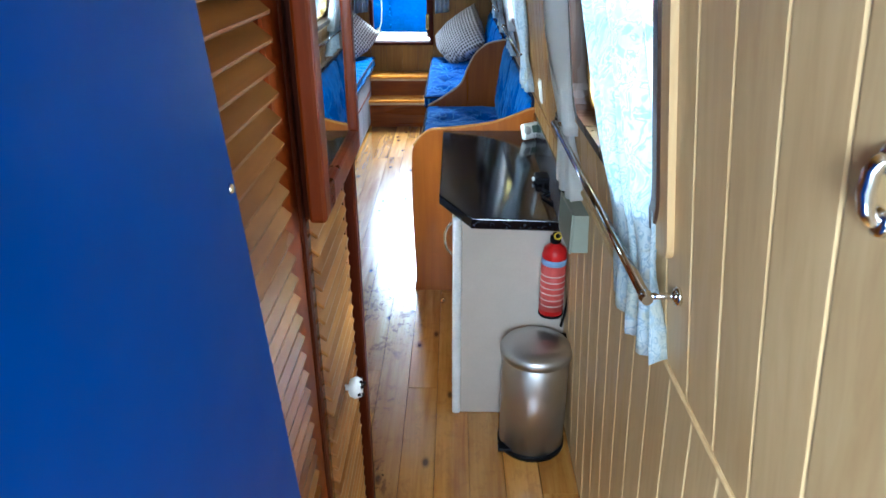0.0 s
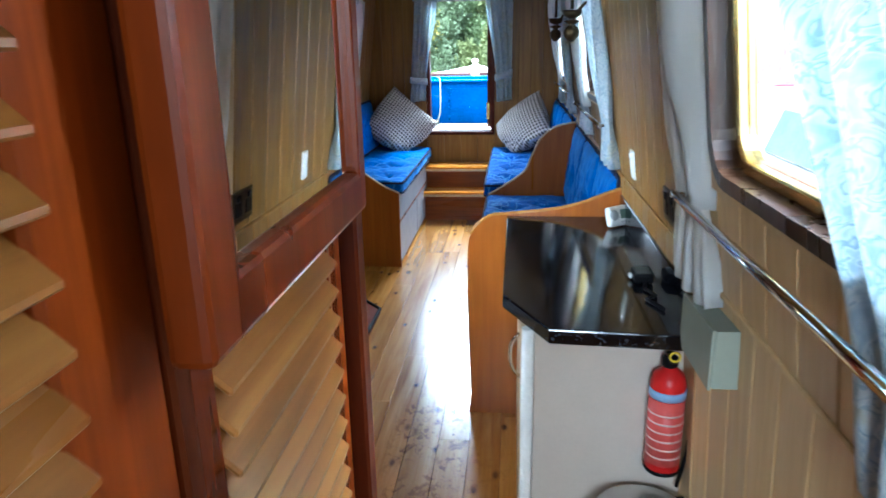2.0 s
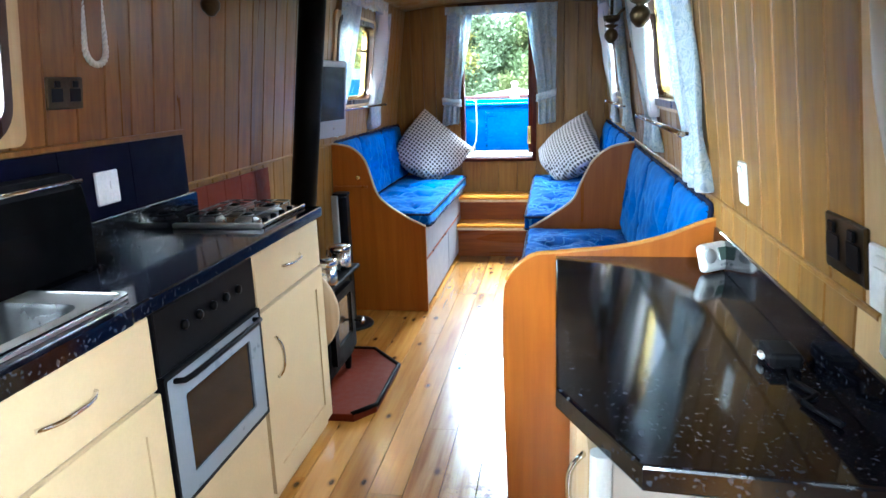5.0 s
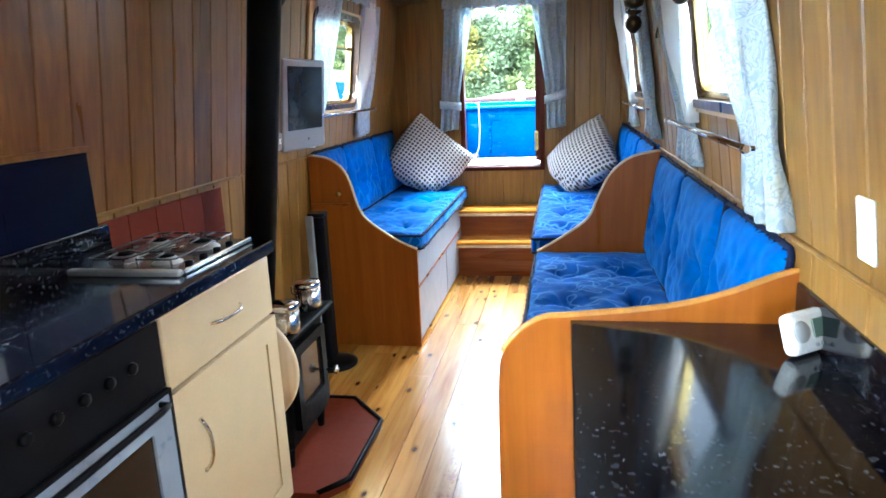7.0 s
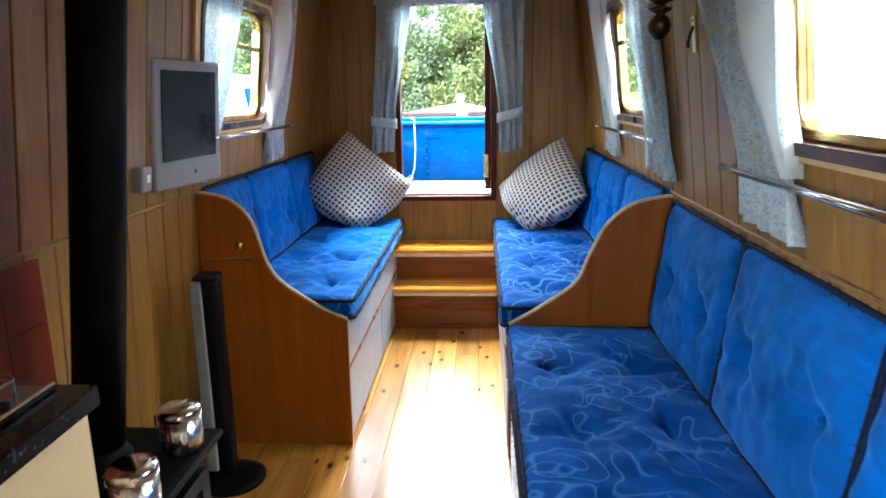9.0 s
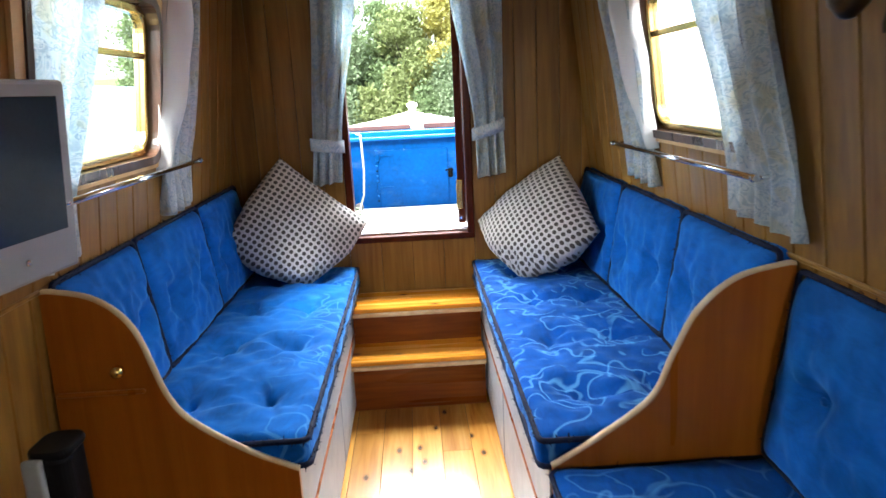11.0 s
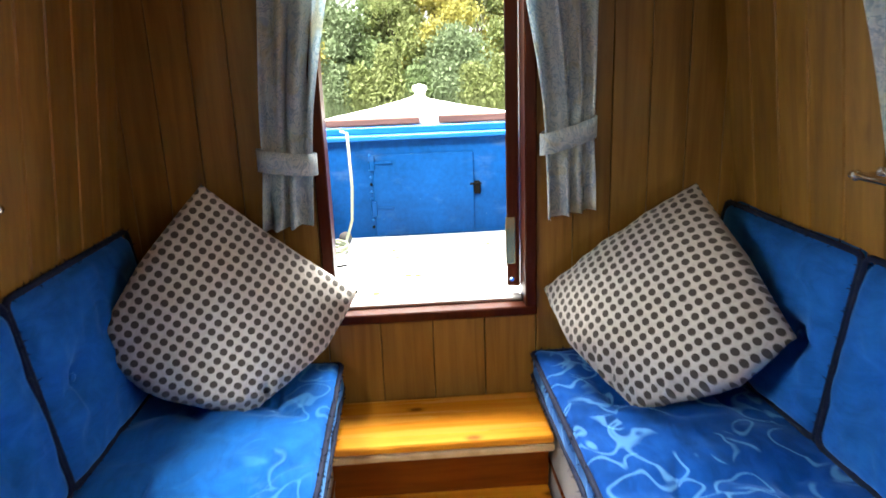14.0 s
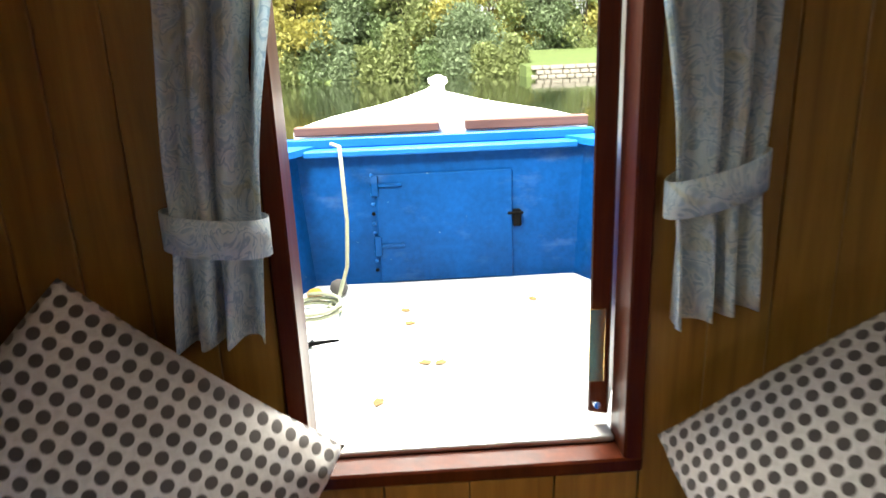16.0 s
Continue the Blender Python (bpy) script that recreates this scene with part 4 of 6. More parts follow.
sp = thing("splashback", (-0.87, 2.9, 0.95), "dark blue tiled splashback behind the galley worktop", "splashback")
part("backing", box((-0.885, 1.9, 0.951), (-0.849, 3.5, 1.258)), BLACKPL, sp)
NAVYTILE = plain("navy_tile", (0.0012, 0.002, 0.012), 0.5, vary=0.06, bumpy=0.0)
NAVYTILE.node_tree.nodes["Principled BSDF"].inputs["Specular IOR Level"].default_value = 0.06
for i in range(5):
    part("tile", box((-0.8495, 1.901 + i * 0.32, 0.952), (-0.845, 2.22 + i * 0.32, 1.258), 0.0015), NAVYTILE, sp)
tr = thing("trim_strip", (-0.86, 2.7, 1.26), "narrow pine trim strip along the splashback top", "trim", kind="structure")
part("strip", box((-0.885, 1.9, 1.259), (-0.842, 3.515, 1.277), 0.003), PINE_RED, tr)
rt = thing("tile_panel", (-0.88, 3.95, 0.55), "dark red glazed tile panel behind the stove", "tiles")
for i in range(5):
    for j in range(3):
        part("tile", box((-0.893, 3.52 + i * 0.148, 0.56 + j * 0.163), (-0.868, 3.6665 + i * 0.148, 0.7215 + j * 0.163), 0.001), HEARTH, rt)

# ---- stove ----
hearth = thing("hearth", (-0.57, 4.13, 0), "red quarry tiled hearth with dark cut-corner edging", "hearth")
part("slab", slab([(-0.9, 3.76), (-0.36, 3.76), (-0.285, 3.86), (-0.285, 4.3), (-0.46, 4.5), (-0.9, 4.5)], "z", 0.0, 0.035, 0.003), HEARTH, hearth)
bm = bmesh.new()
add_path(bm, [(-0.37, 3.765, 0.035), (-0.285, 3.865, 0.035), (-0.285, 4.3, 0.035), (-0.46, 4.495, 0.035), (-0.88, 4.495, 0.035)], 0.011, 8)
part("edging", bm, BLACKMET, hearth)
stv = thing("stove", (-0.63, 4.08, 0.035), "small black cast iron solid fuel stove with glass door", "stove")
part("body", box((-0.79, 3.89, 0.11), (-0.5, 4.27, 0.545), 0.012), BLACKMET, stv)
part("top_plate", box((-0.81, 3.86, 0.546), (-0.455, 4.305, 0.566), 0.006), BLACKMET, stv)
for a, b in ((-0.77, 3.92), (-0.53, 3.92), (-0.77, 4.24), (-0.53, 4.24)):
    part("leg", tube((a, b, 0.036), (a, b, 0.112), 0.014, 0.02, 10), BLACKMET, stv)
sd = part("door", ring_plate(rounded(3.93, 4.23, 0.17, 0.5, 0.015), rounded(3.975, 4.185, 0.25, 0.46, 0.012), "x", -0.5, -0.475), BLACKMET, stv)
part("glass", box((-0.497, 3.97, 0.245), (-0.485, 4.19, 0.465)), plain("sooty_glass", (0.03, 0.018, 0.01), 0.12), sd)
part("door_handle", lathe([(0.006, 0), (0.006, 0.03), (0.017, 0.034), (0.02, 0.045), (0.0, 0.056)], 14, pose(-0.475, 4.215, 0.3, 0, 90, 0)), CHROME, stv)
pipe = thing("flue_pipe", (-0.687, 4.11, 0.566), "matt black stove flue pipe up to the ceiling", "pipe")
part("collar", lathe([(0.075, 0.567), (0.075, 0.59), (0.064, 0.6), (0.064, 0.62)], 24, pose(-0.686, 4.11, 0)), BLACKMET, pipe)
part("pipe", tube((-0.687, 4.11, 0.58), (-0.497, 4.11, 2.04), 0.058, n=28), BLACKMET, pipe)


RIBBED = plain("ribbed_silver", (0.72, 0.71, 0.69), 0.24, 1.0, vary=0.08, scale=40)


def jar(x, y, z):
    j = thing("glass_jar", (x, y, z), "ribbed silver jar with a domed clip lid on the stove top", "jar", "jars")
    bm = lathe([(0.0, z), (0.044, z), (0.05, z + 0.01), (0.05, z + 0.085), (0.046, z + 0.085), (0.044, z + 0.012), (0.0, z + 0.01)], 48, pose(x, y, 0))
    for v in bm.verts:
        r = Vector((v.co.x - x, v.co.y - y))
        if r.length > 0.0485:
            v.co.x, v.co.y = x + r.x * (1 + 0.03 * math.cos(16 * math.atan2(r.y, r.x))), y + r.y * (1 + 0.03 * math.cos(16 * math.atan2(r.y, r.x)))
    part("body", bm, RIBBED, j)
    lid = part("lid", lathe([(0.05, z + 0.086), (0.054, z + 0.092), (0.054, z + 0.104), (0.05, z + 0.112), (0.03, z + 0.118), (0.0, z + 0.12)], 24, pose(x, y, 0)), CHROME, j, "silver lid")
    bm = bmesh.new()
    add_path(bm, [(x - 0.052, y, z + 0.095), (x - 0.066, y, z + 0.085), (x - 0.066, y, z + 0.06), (x - 0.052, y, z + 0.055)], 0.003, 6)
    part("clip", bm, CHROME, lid)


jar(-0.52, 4.2, 0.5665)
jar(-0.5, 3.93, 0.5665)

fan = thing("tower_fan", (-0.72, 4.96, 0), "black and silver tower fan on a round black base", "fan")
part("base", lathe([(0.125, 0.0), (0.125, 0.012), (0.1, 0.022), (0.04, 0.03), (0.0, 0.03)], 28, pose(-0.72, 4.95, 0)), BLACKPL, fan)
part("body", slab(rounded(-0.79, -0.71, 4.92, 5.02, 0.03), "z", 0.03, 0.79, 0.008), BLACKPL, fan)
part("trim", slab(rounded(-0.792, -0.752, 4.9, 4.919, 0.007, 3), "z", 0.06, 0.8, 0.004), SILVERPL, fan)
part("cap", slab(rounded(-0.795, -0.705, 4.915, 5.025, 0.032), "z", 0.791, 0.81, 0.006), BLACKPL, fan)

tv = thing("television", (-0.8, 5.04, 1.12), "small silver flat television on a wall arm", "television")
TVM = pose(-0.802, 5.07, 1.34, 0, 5, -7)
bm = box((-0.03, -0.215, -0.22), (0.0, 0.215, 0.22), 0.01, TVM, 2)
part("case", bm, SILVERPL, tv)
part("screen", box((0.0005, -0.175, -0.12), (0.004, 0.175, 0.185), 0.001, TVM), plain("screen_glass", (0.02, 0.035, 0.05), 0.1), tv, "dark glossy screen")
part("button", lathe([(0.008, 0), (0.007, 0.003), (0.0, 0.004)], 12, TVM @ pose(0.001, 0.03, -0.17, 0, 90, 0)), CHROME, tv)
part("back_case", box((-0.058, -0.2, -0.2), (-0.0305, 0.2, 0.2), 0.012, TVM, 2), BLACKPL, tv, "black rear case")

# ---- curtains, rails ----


def curtain(plane, top, mid, bot, z_top, z_mid, z_bot, folds, seed, tie=None, lining=0, cloth=None, deep=1.0):
    """Gathered cloth. plane(a, z) gives the point on the wall side and the way into the room; top, mid and bot are spans along the wall."""
    rnd = random.Random(seed)
    ph = rnd.random() * 6
    bm = bmesh.new()
    nu, nv = folds * 10, 30
    grid = []
    for j in range(nv + 1):
        t = j / nv
        z = z_top + (z_bot - z_top) * t
        if z > z_mid:
            k = (z_top - z) / (z_top - z_mid)
            k = k * k * (3 - 2 * k) * 0.6 + k * 0.4
            a0, a1 = top[0] + (mid[0] - top[0]) * k, top[1] + (mid[1] - top[1]) * k
        else:
            k = (z_mid - z) / (z_mid - z_bot)
            a0, a1 = mid[0] + (bot[0] - mid[0]) * k, mid[1] + (bot[1] - mid[1]) * k
        amp = (0.018 + 0.014 * t) * deep * (1 - 0.6 * math.exp(-((z - z_mid) / 0.1) ** 2))
        row = []
        for i in range(nu + 1):
            u = i / nu
            w = u + 0.03 * math.sin(u * 9 + ph) + 0.012 * math.sin(z * 7 + ph)
            fold = math.sin(w * folds * math.tau + ph) * 0.9 + 0.25 * math.sin(w * folds * 1.7 * math.tau + z * 5 + ph)
            a = a0 + (a1 - a0) * (u + 0.02 * math.cos(w * folds * math.tau))
            zz = z + (0.005 * math.sin(w * folds * math.tau + 1) if j == nv else 0) + (0.02 * (u - 0.5) if j == nv else 0)
            row.append(bm.verts.new(plane(a, zz, 0.025 + 0.03 * (deep - 1) + amp * fold)))
        grid.append(row)
    for j in range(nv):
        for i in range(nu):
            bm.faces.new((grid[j][i], grid[j][i + 1], grid[j + 1][i + 1], grid[j + 1][i])).smooth = True
    c = thing("curtain", plane((bot[0] + bot[1]) / 2, z_bot, 0.03), "gathered pale blue patterned curtain beside a window", "curtain", "curtains")
    o = part("cloth", bm, cloth or CURTAIN, c)
    so = o.modifiers.new("thickness", "SOLIDIFY")
    so.thickness = 0.0015
    if lining:
        bm = bmesh.new()
        rows = []
        for j in range(25):
            t = j / 24
            z = z_top + (z_mid - z_top) * t
            k = t * t * (3 - 2 * t) * 0.6 + t * 0.4
            e0 = (0 if lining > 0 else 1)
            ed = top[e0] + (mid[e0] - top[e0]) * k
            wd = (0.02 + 0.12 * math.sin(math.pi * min(1, 0.25 + 0.75 * t)) ** 0.8) * lining
            bulge = 0.03 + 0.035 * math.sin(math.pi * (0.3 + 0.66 * t))
            rows.append([bm.verts.new(plane(ed + wd * u - 0.012 * lining, z, 0.008 + bulge * math.sin(u * math.pi * 0.55) + 0.004 * math.sin(z * 23 + u * 5))) for u in (0, 0.2, 0.4, 0.6, 0.8, 1)])
        for ra, rb in zip(rows, rows[1:]):
            for i in range(5):
                bm.faces.new((ra[i], ra[i + 1], rb[i + 1], rb[i])).smooth = True
        part("lining", bm, LINING, c, "white lining turned to the light").modifiers.new("thickness", "SOLIDIFY").thickness = 0.0015
    if tie:
        a0, a1, slant = tie
        bm = bmesh.new()
        ring = []
        for k in range(25):
            a = math.tau * k / 24
            ring.append((0.5 * (a0 + a1) + 0.5 * (a1 - a0) * math.cos(a), 0.036 + 0.046 * math.sin(a)))
        for (pa, pd), (qa, qd) in zip(ring, ring[1:]):
            lo = [bm.verts.new(plane(p[0], z_mid - 0.03 - slant * (p[0] - (a0 + a1) / 2), p[1])) for p in ((pa, pd), (qa, qd))]
            hi = [bm.verts.new(plane(p[0], z_mid + 0.03 - slant * (p[0] - (a0 + a1) / 2), p[1])) for p in ((pa, pd), (qa, qd))]
            bm.faces.new((lo[0], lo[1], hi[1], hi[0])).smooth = True
        bmesh.ops.remove_doubles(bm, verts=bm.verts, dist=1e-4)
        t = part("tie_back", bm, CURTAIN, c)
        t.modifiers.new("thickness", "SOLIDIFY").thickness = 0.003
    return c


def side_plane(side):
    return lambda a, z, d: (wall_x(side, z) - side * d, a, z)


def end_plane(a, z, d):
    return (a, 6.985 - d, z)


SIDE = {
    1: [((1.15, 1.62), (1.0, 1.28), (0.96, 1.24), 1.24, 1.085, 4), ((1.9, 2.15), (1.89, 2.09), (1.85, 2.1), 1.24, 1.05, 4),
        ((3.36, 3.85), (3.25, 3.47), (3.2, 3.45), 1.25, 1.09, 4), ((4.2, 4.7), (4.13, 4.42), (4.1, 4.4), 1.25, 1.115, 4),
        ((5.2, 5.58), (5.06, 5.41), (5.06, 5.4), 1.26, 1.13, 4), ((6.05, 6.46), (5.99, 6.3), (5.98, 6.29), 1.26, 1.13, 4)],
    -1: [((5.22, 5.62), (5.2, 5.36), (5.17, 5.34), 1.27, 1.125, 3), ((6.06, 6.36), (6.0, 6.26), (6.02, 6.24), 1.27, 1.115, 4),
         ((1.8, 2.05), (1.75, 1.95), (1.75, 1.95), 1.27, 1.12, 3)]}
for side, rows in SIDE.items():
    for k, (tp, md, bt, zm, zb, fl) in enumerate(rows):
        curtain(side_plane(side), tp, md, bt, 1.93, zm, zb, fl, 10 * side + k, lining=k % 2, cloth=LINING if (side, k) == (1, 1) else None)
curtain(end_plane, (-0.40, -0.19), (-0.445, -0.305), (-0.46, -0.315), 1.985, 1.26, 1.07, 3, 71, deep=1.2, tie=(-0.455, -0.295, 0.12))
curtain(end_plane, (0.24, 0.49), (0.345, 0.485), (0.35, 0.49), 1.985, 1.3, 1.07, 3, 72, deep=1.2, tie=(0.335, 0.492, -0.3))


def valance(plane, a0, a1, z0, z1, seed):
    bm = bmesh.new()
    n = int((a1 - a0) / 0.008)
    rows = []
    for j in range(5):
        z = z1 + (z0 - z1) * j / 4
        rows.append([bm.verts.new(plane(a0 + (a1 - a0) * i / n, z + 0.004 * math.sin(i * 0.9) * (j == 4), 0.05 + (0.006 + 0.008 * j / 4) * math.sin(i * 0.62 + seed))) for i in range(n + 1)])
    for ra, rb in zip(rows, rows[1:]):
        for i in range(n):
            bm.faces.new((ra[i], ra[i + 1], rb[i + 1], rb[i])).smooth = True
    o = part("valance", bm, CURTAIN)
    o.modifiers.new("thickness", "SOLIDIFY").thickness = 0.0015
    tagged(o, "short frilled pale blue curtain valance under the ceiling", "valance", "valances")


valance(end_plane, -0.41, 0.5, 1.955, 2.02, 1)
for side in (1, -1):
    for a, b in WINDOWS[side]:
        valance(side_plane(side), a - 0.16, b + 0.2, 1.9, 1.99, 2)


def rail(side, y0, y1, z, off=0.056):
    x = wall_x(side, z) - side * off
    r = thing("curtain_rail", (x, (y0 + y1) / 2, z), "chrome curtain tie rail on brackets below a window", "rail", "rails")
    part("bar", tube((x, y0, z), (x, y1, z), 0.009, n=14), CHROME, r)
    for y in (y0 + 0.015, y1 - 0.015):
        part("bracket", tube((x, y, z), (wall_x(side, z) + side * 0.002, y, z), 0.006, n=10), CHROME, r)
        part("rose", lathe([(0.016, 0), (0.016, 0.006), (0.008, 0.01)], 16, pose(wall_x(side, z), y, z, 0, -90 * side, 0)), CHROME, r)
        part("end_cap", lathe([(0.0, -0.012), (0.009, -0.008), (0.012, 0), (0.009, 0.008), (0.0, 0.012)], 12, pose(x, y, z, 90, 0, 0)), CHROME, r)


rail(1, 0.905, 2.02, 1.245)
rail(1, 3.33, 4.48, 1.24)
rail(1, 5.2, 6.37, 1.255)
rail(-1, 5.25, 6.32, 1.275)

# ---- scatter cushions ----


def dotted():
    mat, nt, b = material("dotted_cotton", 0.9)
    tc = nt.nodes.new("ShaderNodeTexCoord")
    mp = nt.nodes.new("ShaderNodeMapping")
    mp.inputs["Scale"].default_value = (1, 0, 1)
    nt.links.new(tc.outputs["Object"], mp.inputs["Vector"])
    vo = nt.nodes.new("ShaderNodeTexVoronoi")
    vo.voronoi_dimensions = "3D"
    vo.inputs["Scale"].default_value, vo.inputs["Randomness"].default_value = 38.0, 0.0
    nt.links.new(mp.outputs["Vector"], vo.inputs["Vector"])
    n = noise_tex(nt, coords(nt), 90, 3)
    cloth = ramp(nt, n, [(0.3, (0.37, 0.335, 0.31)), (0.7, (0.47, 0.435, 0.405))])
    dot = ramp(nt, vo.outputs["Distance"], [(0.33, (1, 1, 1)), (0.39, (0, 0, 0))])
    nt.links.new(mix(nt, cloth, (0.045, 0.035, 0.03), dot), b.inputs["Base Color"])
    b.inputs["Sheen Weight"].default_value = 0.2
    bump(nt, b, noise_tex(nt, coords(nt), 500, 2), 0.2, 0.001)
    return mat


DOTTED = dotted()


def pillow(m, size, seed, squash, soft):
    bm = bmesh.new()
    n = 44
    g = {}
    for s in (1, -1):
        for i in range(n + 1):
            for j in range(n + 1):
                u, v = -1 + 2 * i / n, -1 + 2 * j / n
                if s == -1 and (i in (0, n) or j in (0, n)):
                    g[s, i, j] = g[1, i, j]
                    continue
                r = max(0.0, (1 - u ** 2) * (1 - v ** 2))
                full = (0.03 if u < 0 else -0.03) * (1 - v * v) * u * u
                full2 = (0.02 if v > 0 else 0.035) * (1 - u * u) * v * v
                near = max(0.0, (u * soft[0] + v * soft[1]) / 2 - 0.5) * 0.24
                pin, pin2 = 1 + full - near, 1 + full2 - near
                x, z = u * size * pin, v * size * pin2
                y = s * 0.13 * r ** 0.5
                q = Vector((x * 6, seed + s * 3, z * 6))
                cr = (abs(u * v) ** 2)
                y += 0.012 * noise.noise(q) * (r ** 0.3) + 0.02 * cr * noise.noise(q * 3)
                # gathers along the seams
                edge = max(abs(u), abs(v)) ** 6 * min(1.0, r * 8)
                y += 0.016 * edge * noise.noise(Vector((x * 26, seed, z * 26)))
                x += 0.007 * edge * noise.noise(Vector((z * 17, seed + 9, x * 5)))
                z += 0.007 * edge * noise.noise(Vector((x * 17, seed + 4, z * 5)))
                # the corner that stands on the seat is pressed in
                d = (-u - v) / 2
                k = max(0.0, d - squash)
                x += k * size * 0.45
                z += k * size * 0.45
                y += 0.055 * min(1.0, k * 2.5) * min(1.0, r * 5 + 0.2) * noise.noise(Vector(((x - z) * 34, seed, (x + z) * 6)))
                g[s, i, j] = bm.verts.new((x, y, z))
    for s in (1, -1):
        for i in range(n):
            for j in range(n):
                q = (g[s, i, j], g[s, i + 1, j], g[s, i + 1, j + 1], g[s, i, j + 1])
                bm.faces.new(q if s == -1 else q[::-1]).smooth = True
    me = bpy.data.meshes.new("scatter_cushion")
    bm.to_mesh(me)
    bm.free()
    me.materials.append(DOTTED)
    o = new("scatter_cushion", me)
    o.matrix_basis = m
    return tagged(o, "beige square scatter cushion with dark dots propped on a corner", "cushion", "scatter cushions")


pillow(pose(-0.545, 6.79, 0.865, -18, 0, 22) @ pose(0, 0, 0, 0, -47, 0), 0.262, 1, 0.36, (-1, 1))
pillow(pose(0.605, 6.69, 0.855, -32, 0, -47) @ pose(0, 0, 0, 0, -47, 0), 0.262, 5, 0.36, (1, -1))

# ---- small things by the counter ----
bn = thing("pedal_bin", (0.845, 2.0, 0), "brushed steel pedal bin beside the cabinet end", "bin")
BIN = pose(0.845, 2.0, 0)
part("base", lathe([(0.127, 0.0), (0.127, 0.02), (0.12, 0.022)], 36, BIN), BLACKPL, bn)
part("drum", lathe([(0.122, 0.02), (0.122, 0.4), (0.116, 0.405)], 36, BIN), STEEL, bn)
part("lid", lathe([(0.128, 0.402), (0.13, 0.425), (0.12, 0.44), (0.07, 0.452), (0.0, 0.456)], 36, BIN), STEEL, bn)
part("pedal", box((0.715, 1.905, 0.018), (0.765, 1.95, 0.032), 0.004), BLACKPL, bn)
part("hinge", box((0.92, 2.075, 0.38), (0.975, 2.11, 0.42), 0.005), BLACKPL, bn)

ex = thing("fire_extinguisher", (0.905, 2.11, 0.5), "small red fire extinguisher hung on the cabinet end", "extinguisher")
EX = pose(0.905, 2.112, 0)
part("cylinder", lathe([(0.036, 0.502), (0.044, 0.508), (0.044, 0.745), (0.038, 0.77), (0.018, 0.787), (0.014, 0.792)], 28, EX), REDPAINT, ex)
part("label_plate", lathe([(0.0446, 0.53), (0.0446, 0.71)], 28, EX), plain("pale_red_label", (0.5, 0.075, 0.065), 0.4), ex, "printed red label")
for k in range(6):
    part("print_bar", lathe([(0.0449, 0.55 + k * 0.024), (0.0449, 0.555 + k * 0.024)], 28, EX), plain("label_white", (0.6, 0.42, 0.38), 0.4) if k == 0 else bpy.data.materials["label_white"], ex)
part("label_band", lathe([(0.045, 0.712), (0.045, 0.735)], 28, EX), plain("blue_band", (0.25, 0.38, 0.6), 0.4), ex, "blue and white band")
part("foot_ring", lathe([(0.0445, 0.501), (0.0455, 0.503), (0.0455, 0.512)], 28, EX), BLACKPL, ex)
part("valve", lathe([(0.015, 0.79), (0.02, 0.795), (0.02, 0.815), (0.012, 0.82)], 16, EX), BLACKPL, ex)
part("lever", box((0.895, 2.07, 0.815), (0.915, 2.125, 0.827), 0.003), BLACKPL, ex)
bm = bmesh.new()
add_path(bm, [(0.905 + 0.012 * math.cos(a), 2.07, 0.835 + 0.012 * math.sin(a)) for a in np.linspace(0, math.tau, 13)[:-1]], 0.003, 6, closed=True)
part("safety_pin", bm, plain("yellow_plastic", (0.7, 0.55, 0.03), 0.4), ex, "yellow pull pin")
part("tap", lathe([(0.012, 0), (0.012, 0.02), (0.006, 0.03), (0.006, 0.05)], 12, pose(0.945, 2.158, 0.535, 90, 0, 0)), CHROME, ex)

bm = bmesh.new()
add_path(bm, [(0.962, 2.1, 0.86), (0.966, 2.09, 0.7), (0.962, 2.1, 0.55), (0.95, 2.12, 0.44)], 0.005, 6)
tagged(part("cable", bm, BLACKPL), "thin black cable down the wall beside the cabinet", "cable")

# sage trunking box on the wall
sb = thing("junction_box", (0.92, 1.85, 0.92), "pale sage plastic box on the wall below the rail", "box")
part("case", slab([(1.755, 1.04), (1.975, 1.03), (1.975, 0.945), (1.95, 0.915), (1.755, 0.922)], "x", 0.893, 0.955, 0.004), SAGE, sb)
part("lid", slab([(1.753, 1.043), (1.977, 1.033), (1.977, 0.943), (1.951, 0.912), (1.753, 0.919)], "x", 0.886, 0.8925, 0.002), SAGE, sb)


def on_wall(side, y0, y1, z0, z1, d0, d1, bevel=0.003):
    """A plate on the leaning side: between two distances in front of the lining."""
    bm = box((-d1, y0, z0), (-d0, y1, z1), bevel)
    for v in bm.verts:
        v.co.x = wall_x(side, v.co.z) + side * v.co.x
    if side < 0:
        bmesh.ops.recalc_face_normals(bm, faces=bm.faces)
    return bm


def socket(side, y0, y1, z0, z1, plate, inner, label):
    s = thing("wall_socket", (wall_x(side, z0), (y0 + y1) / 2, z0), label, "socket")
    part("plate", on_wall(side, y0, y1, z0, z1, -0.001, 0.008), plate, s)
    n = 2 if (y1 - y0) > 0.11 else 1
    for k in range(n):
        w = (y1 - y0) / n
        a = y0 + k * w
        part("insert", on_wall(side, a + w * 0.2, a + w * 0.8, z0 + 0.02, z1 - 0.03, 0.0085, 0.011, 0.001), inner, s)
        part("rocker", on_wall(side, a + w * 0.35, a + w * 0.65, z1 - 0.028, z1 - 0.01, 0.0085, 0.014, 0.002), inner, s)


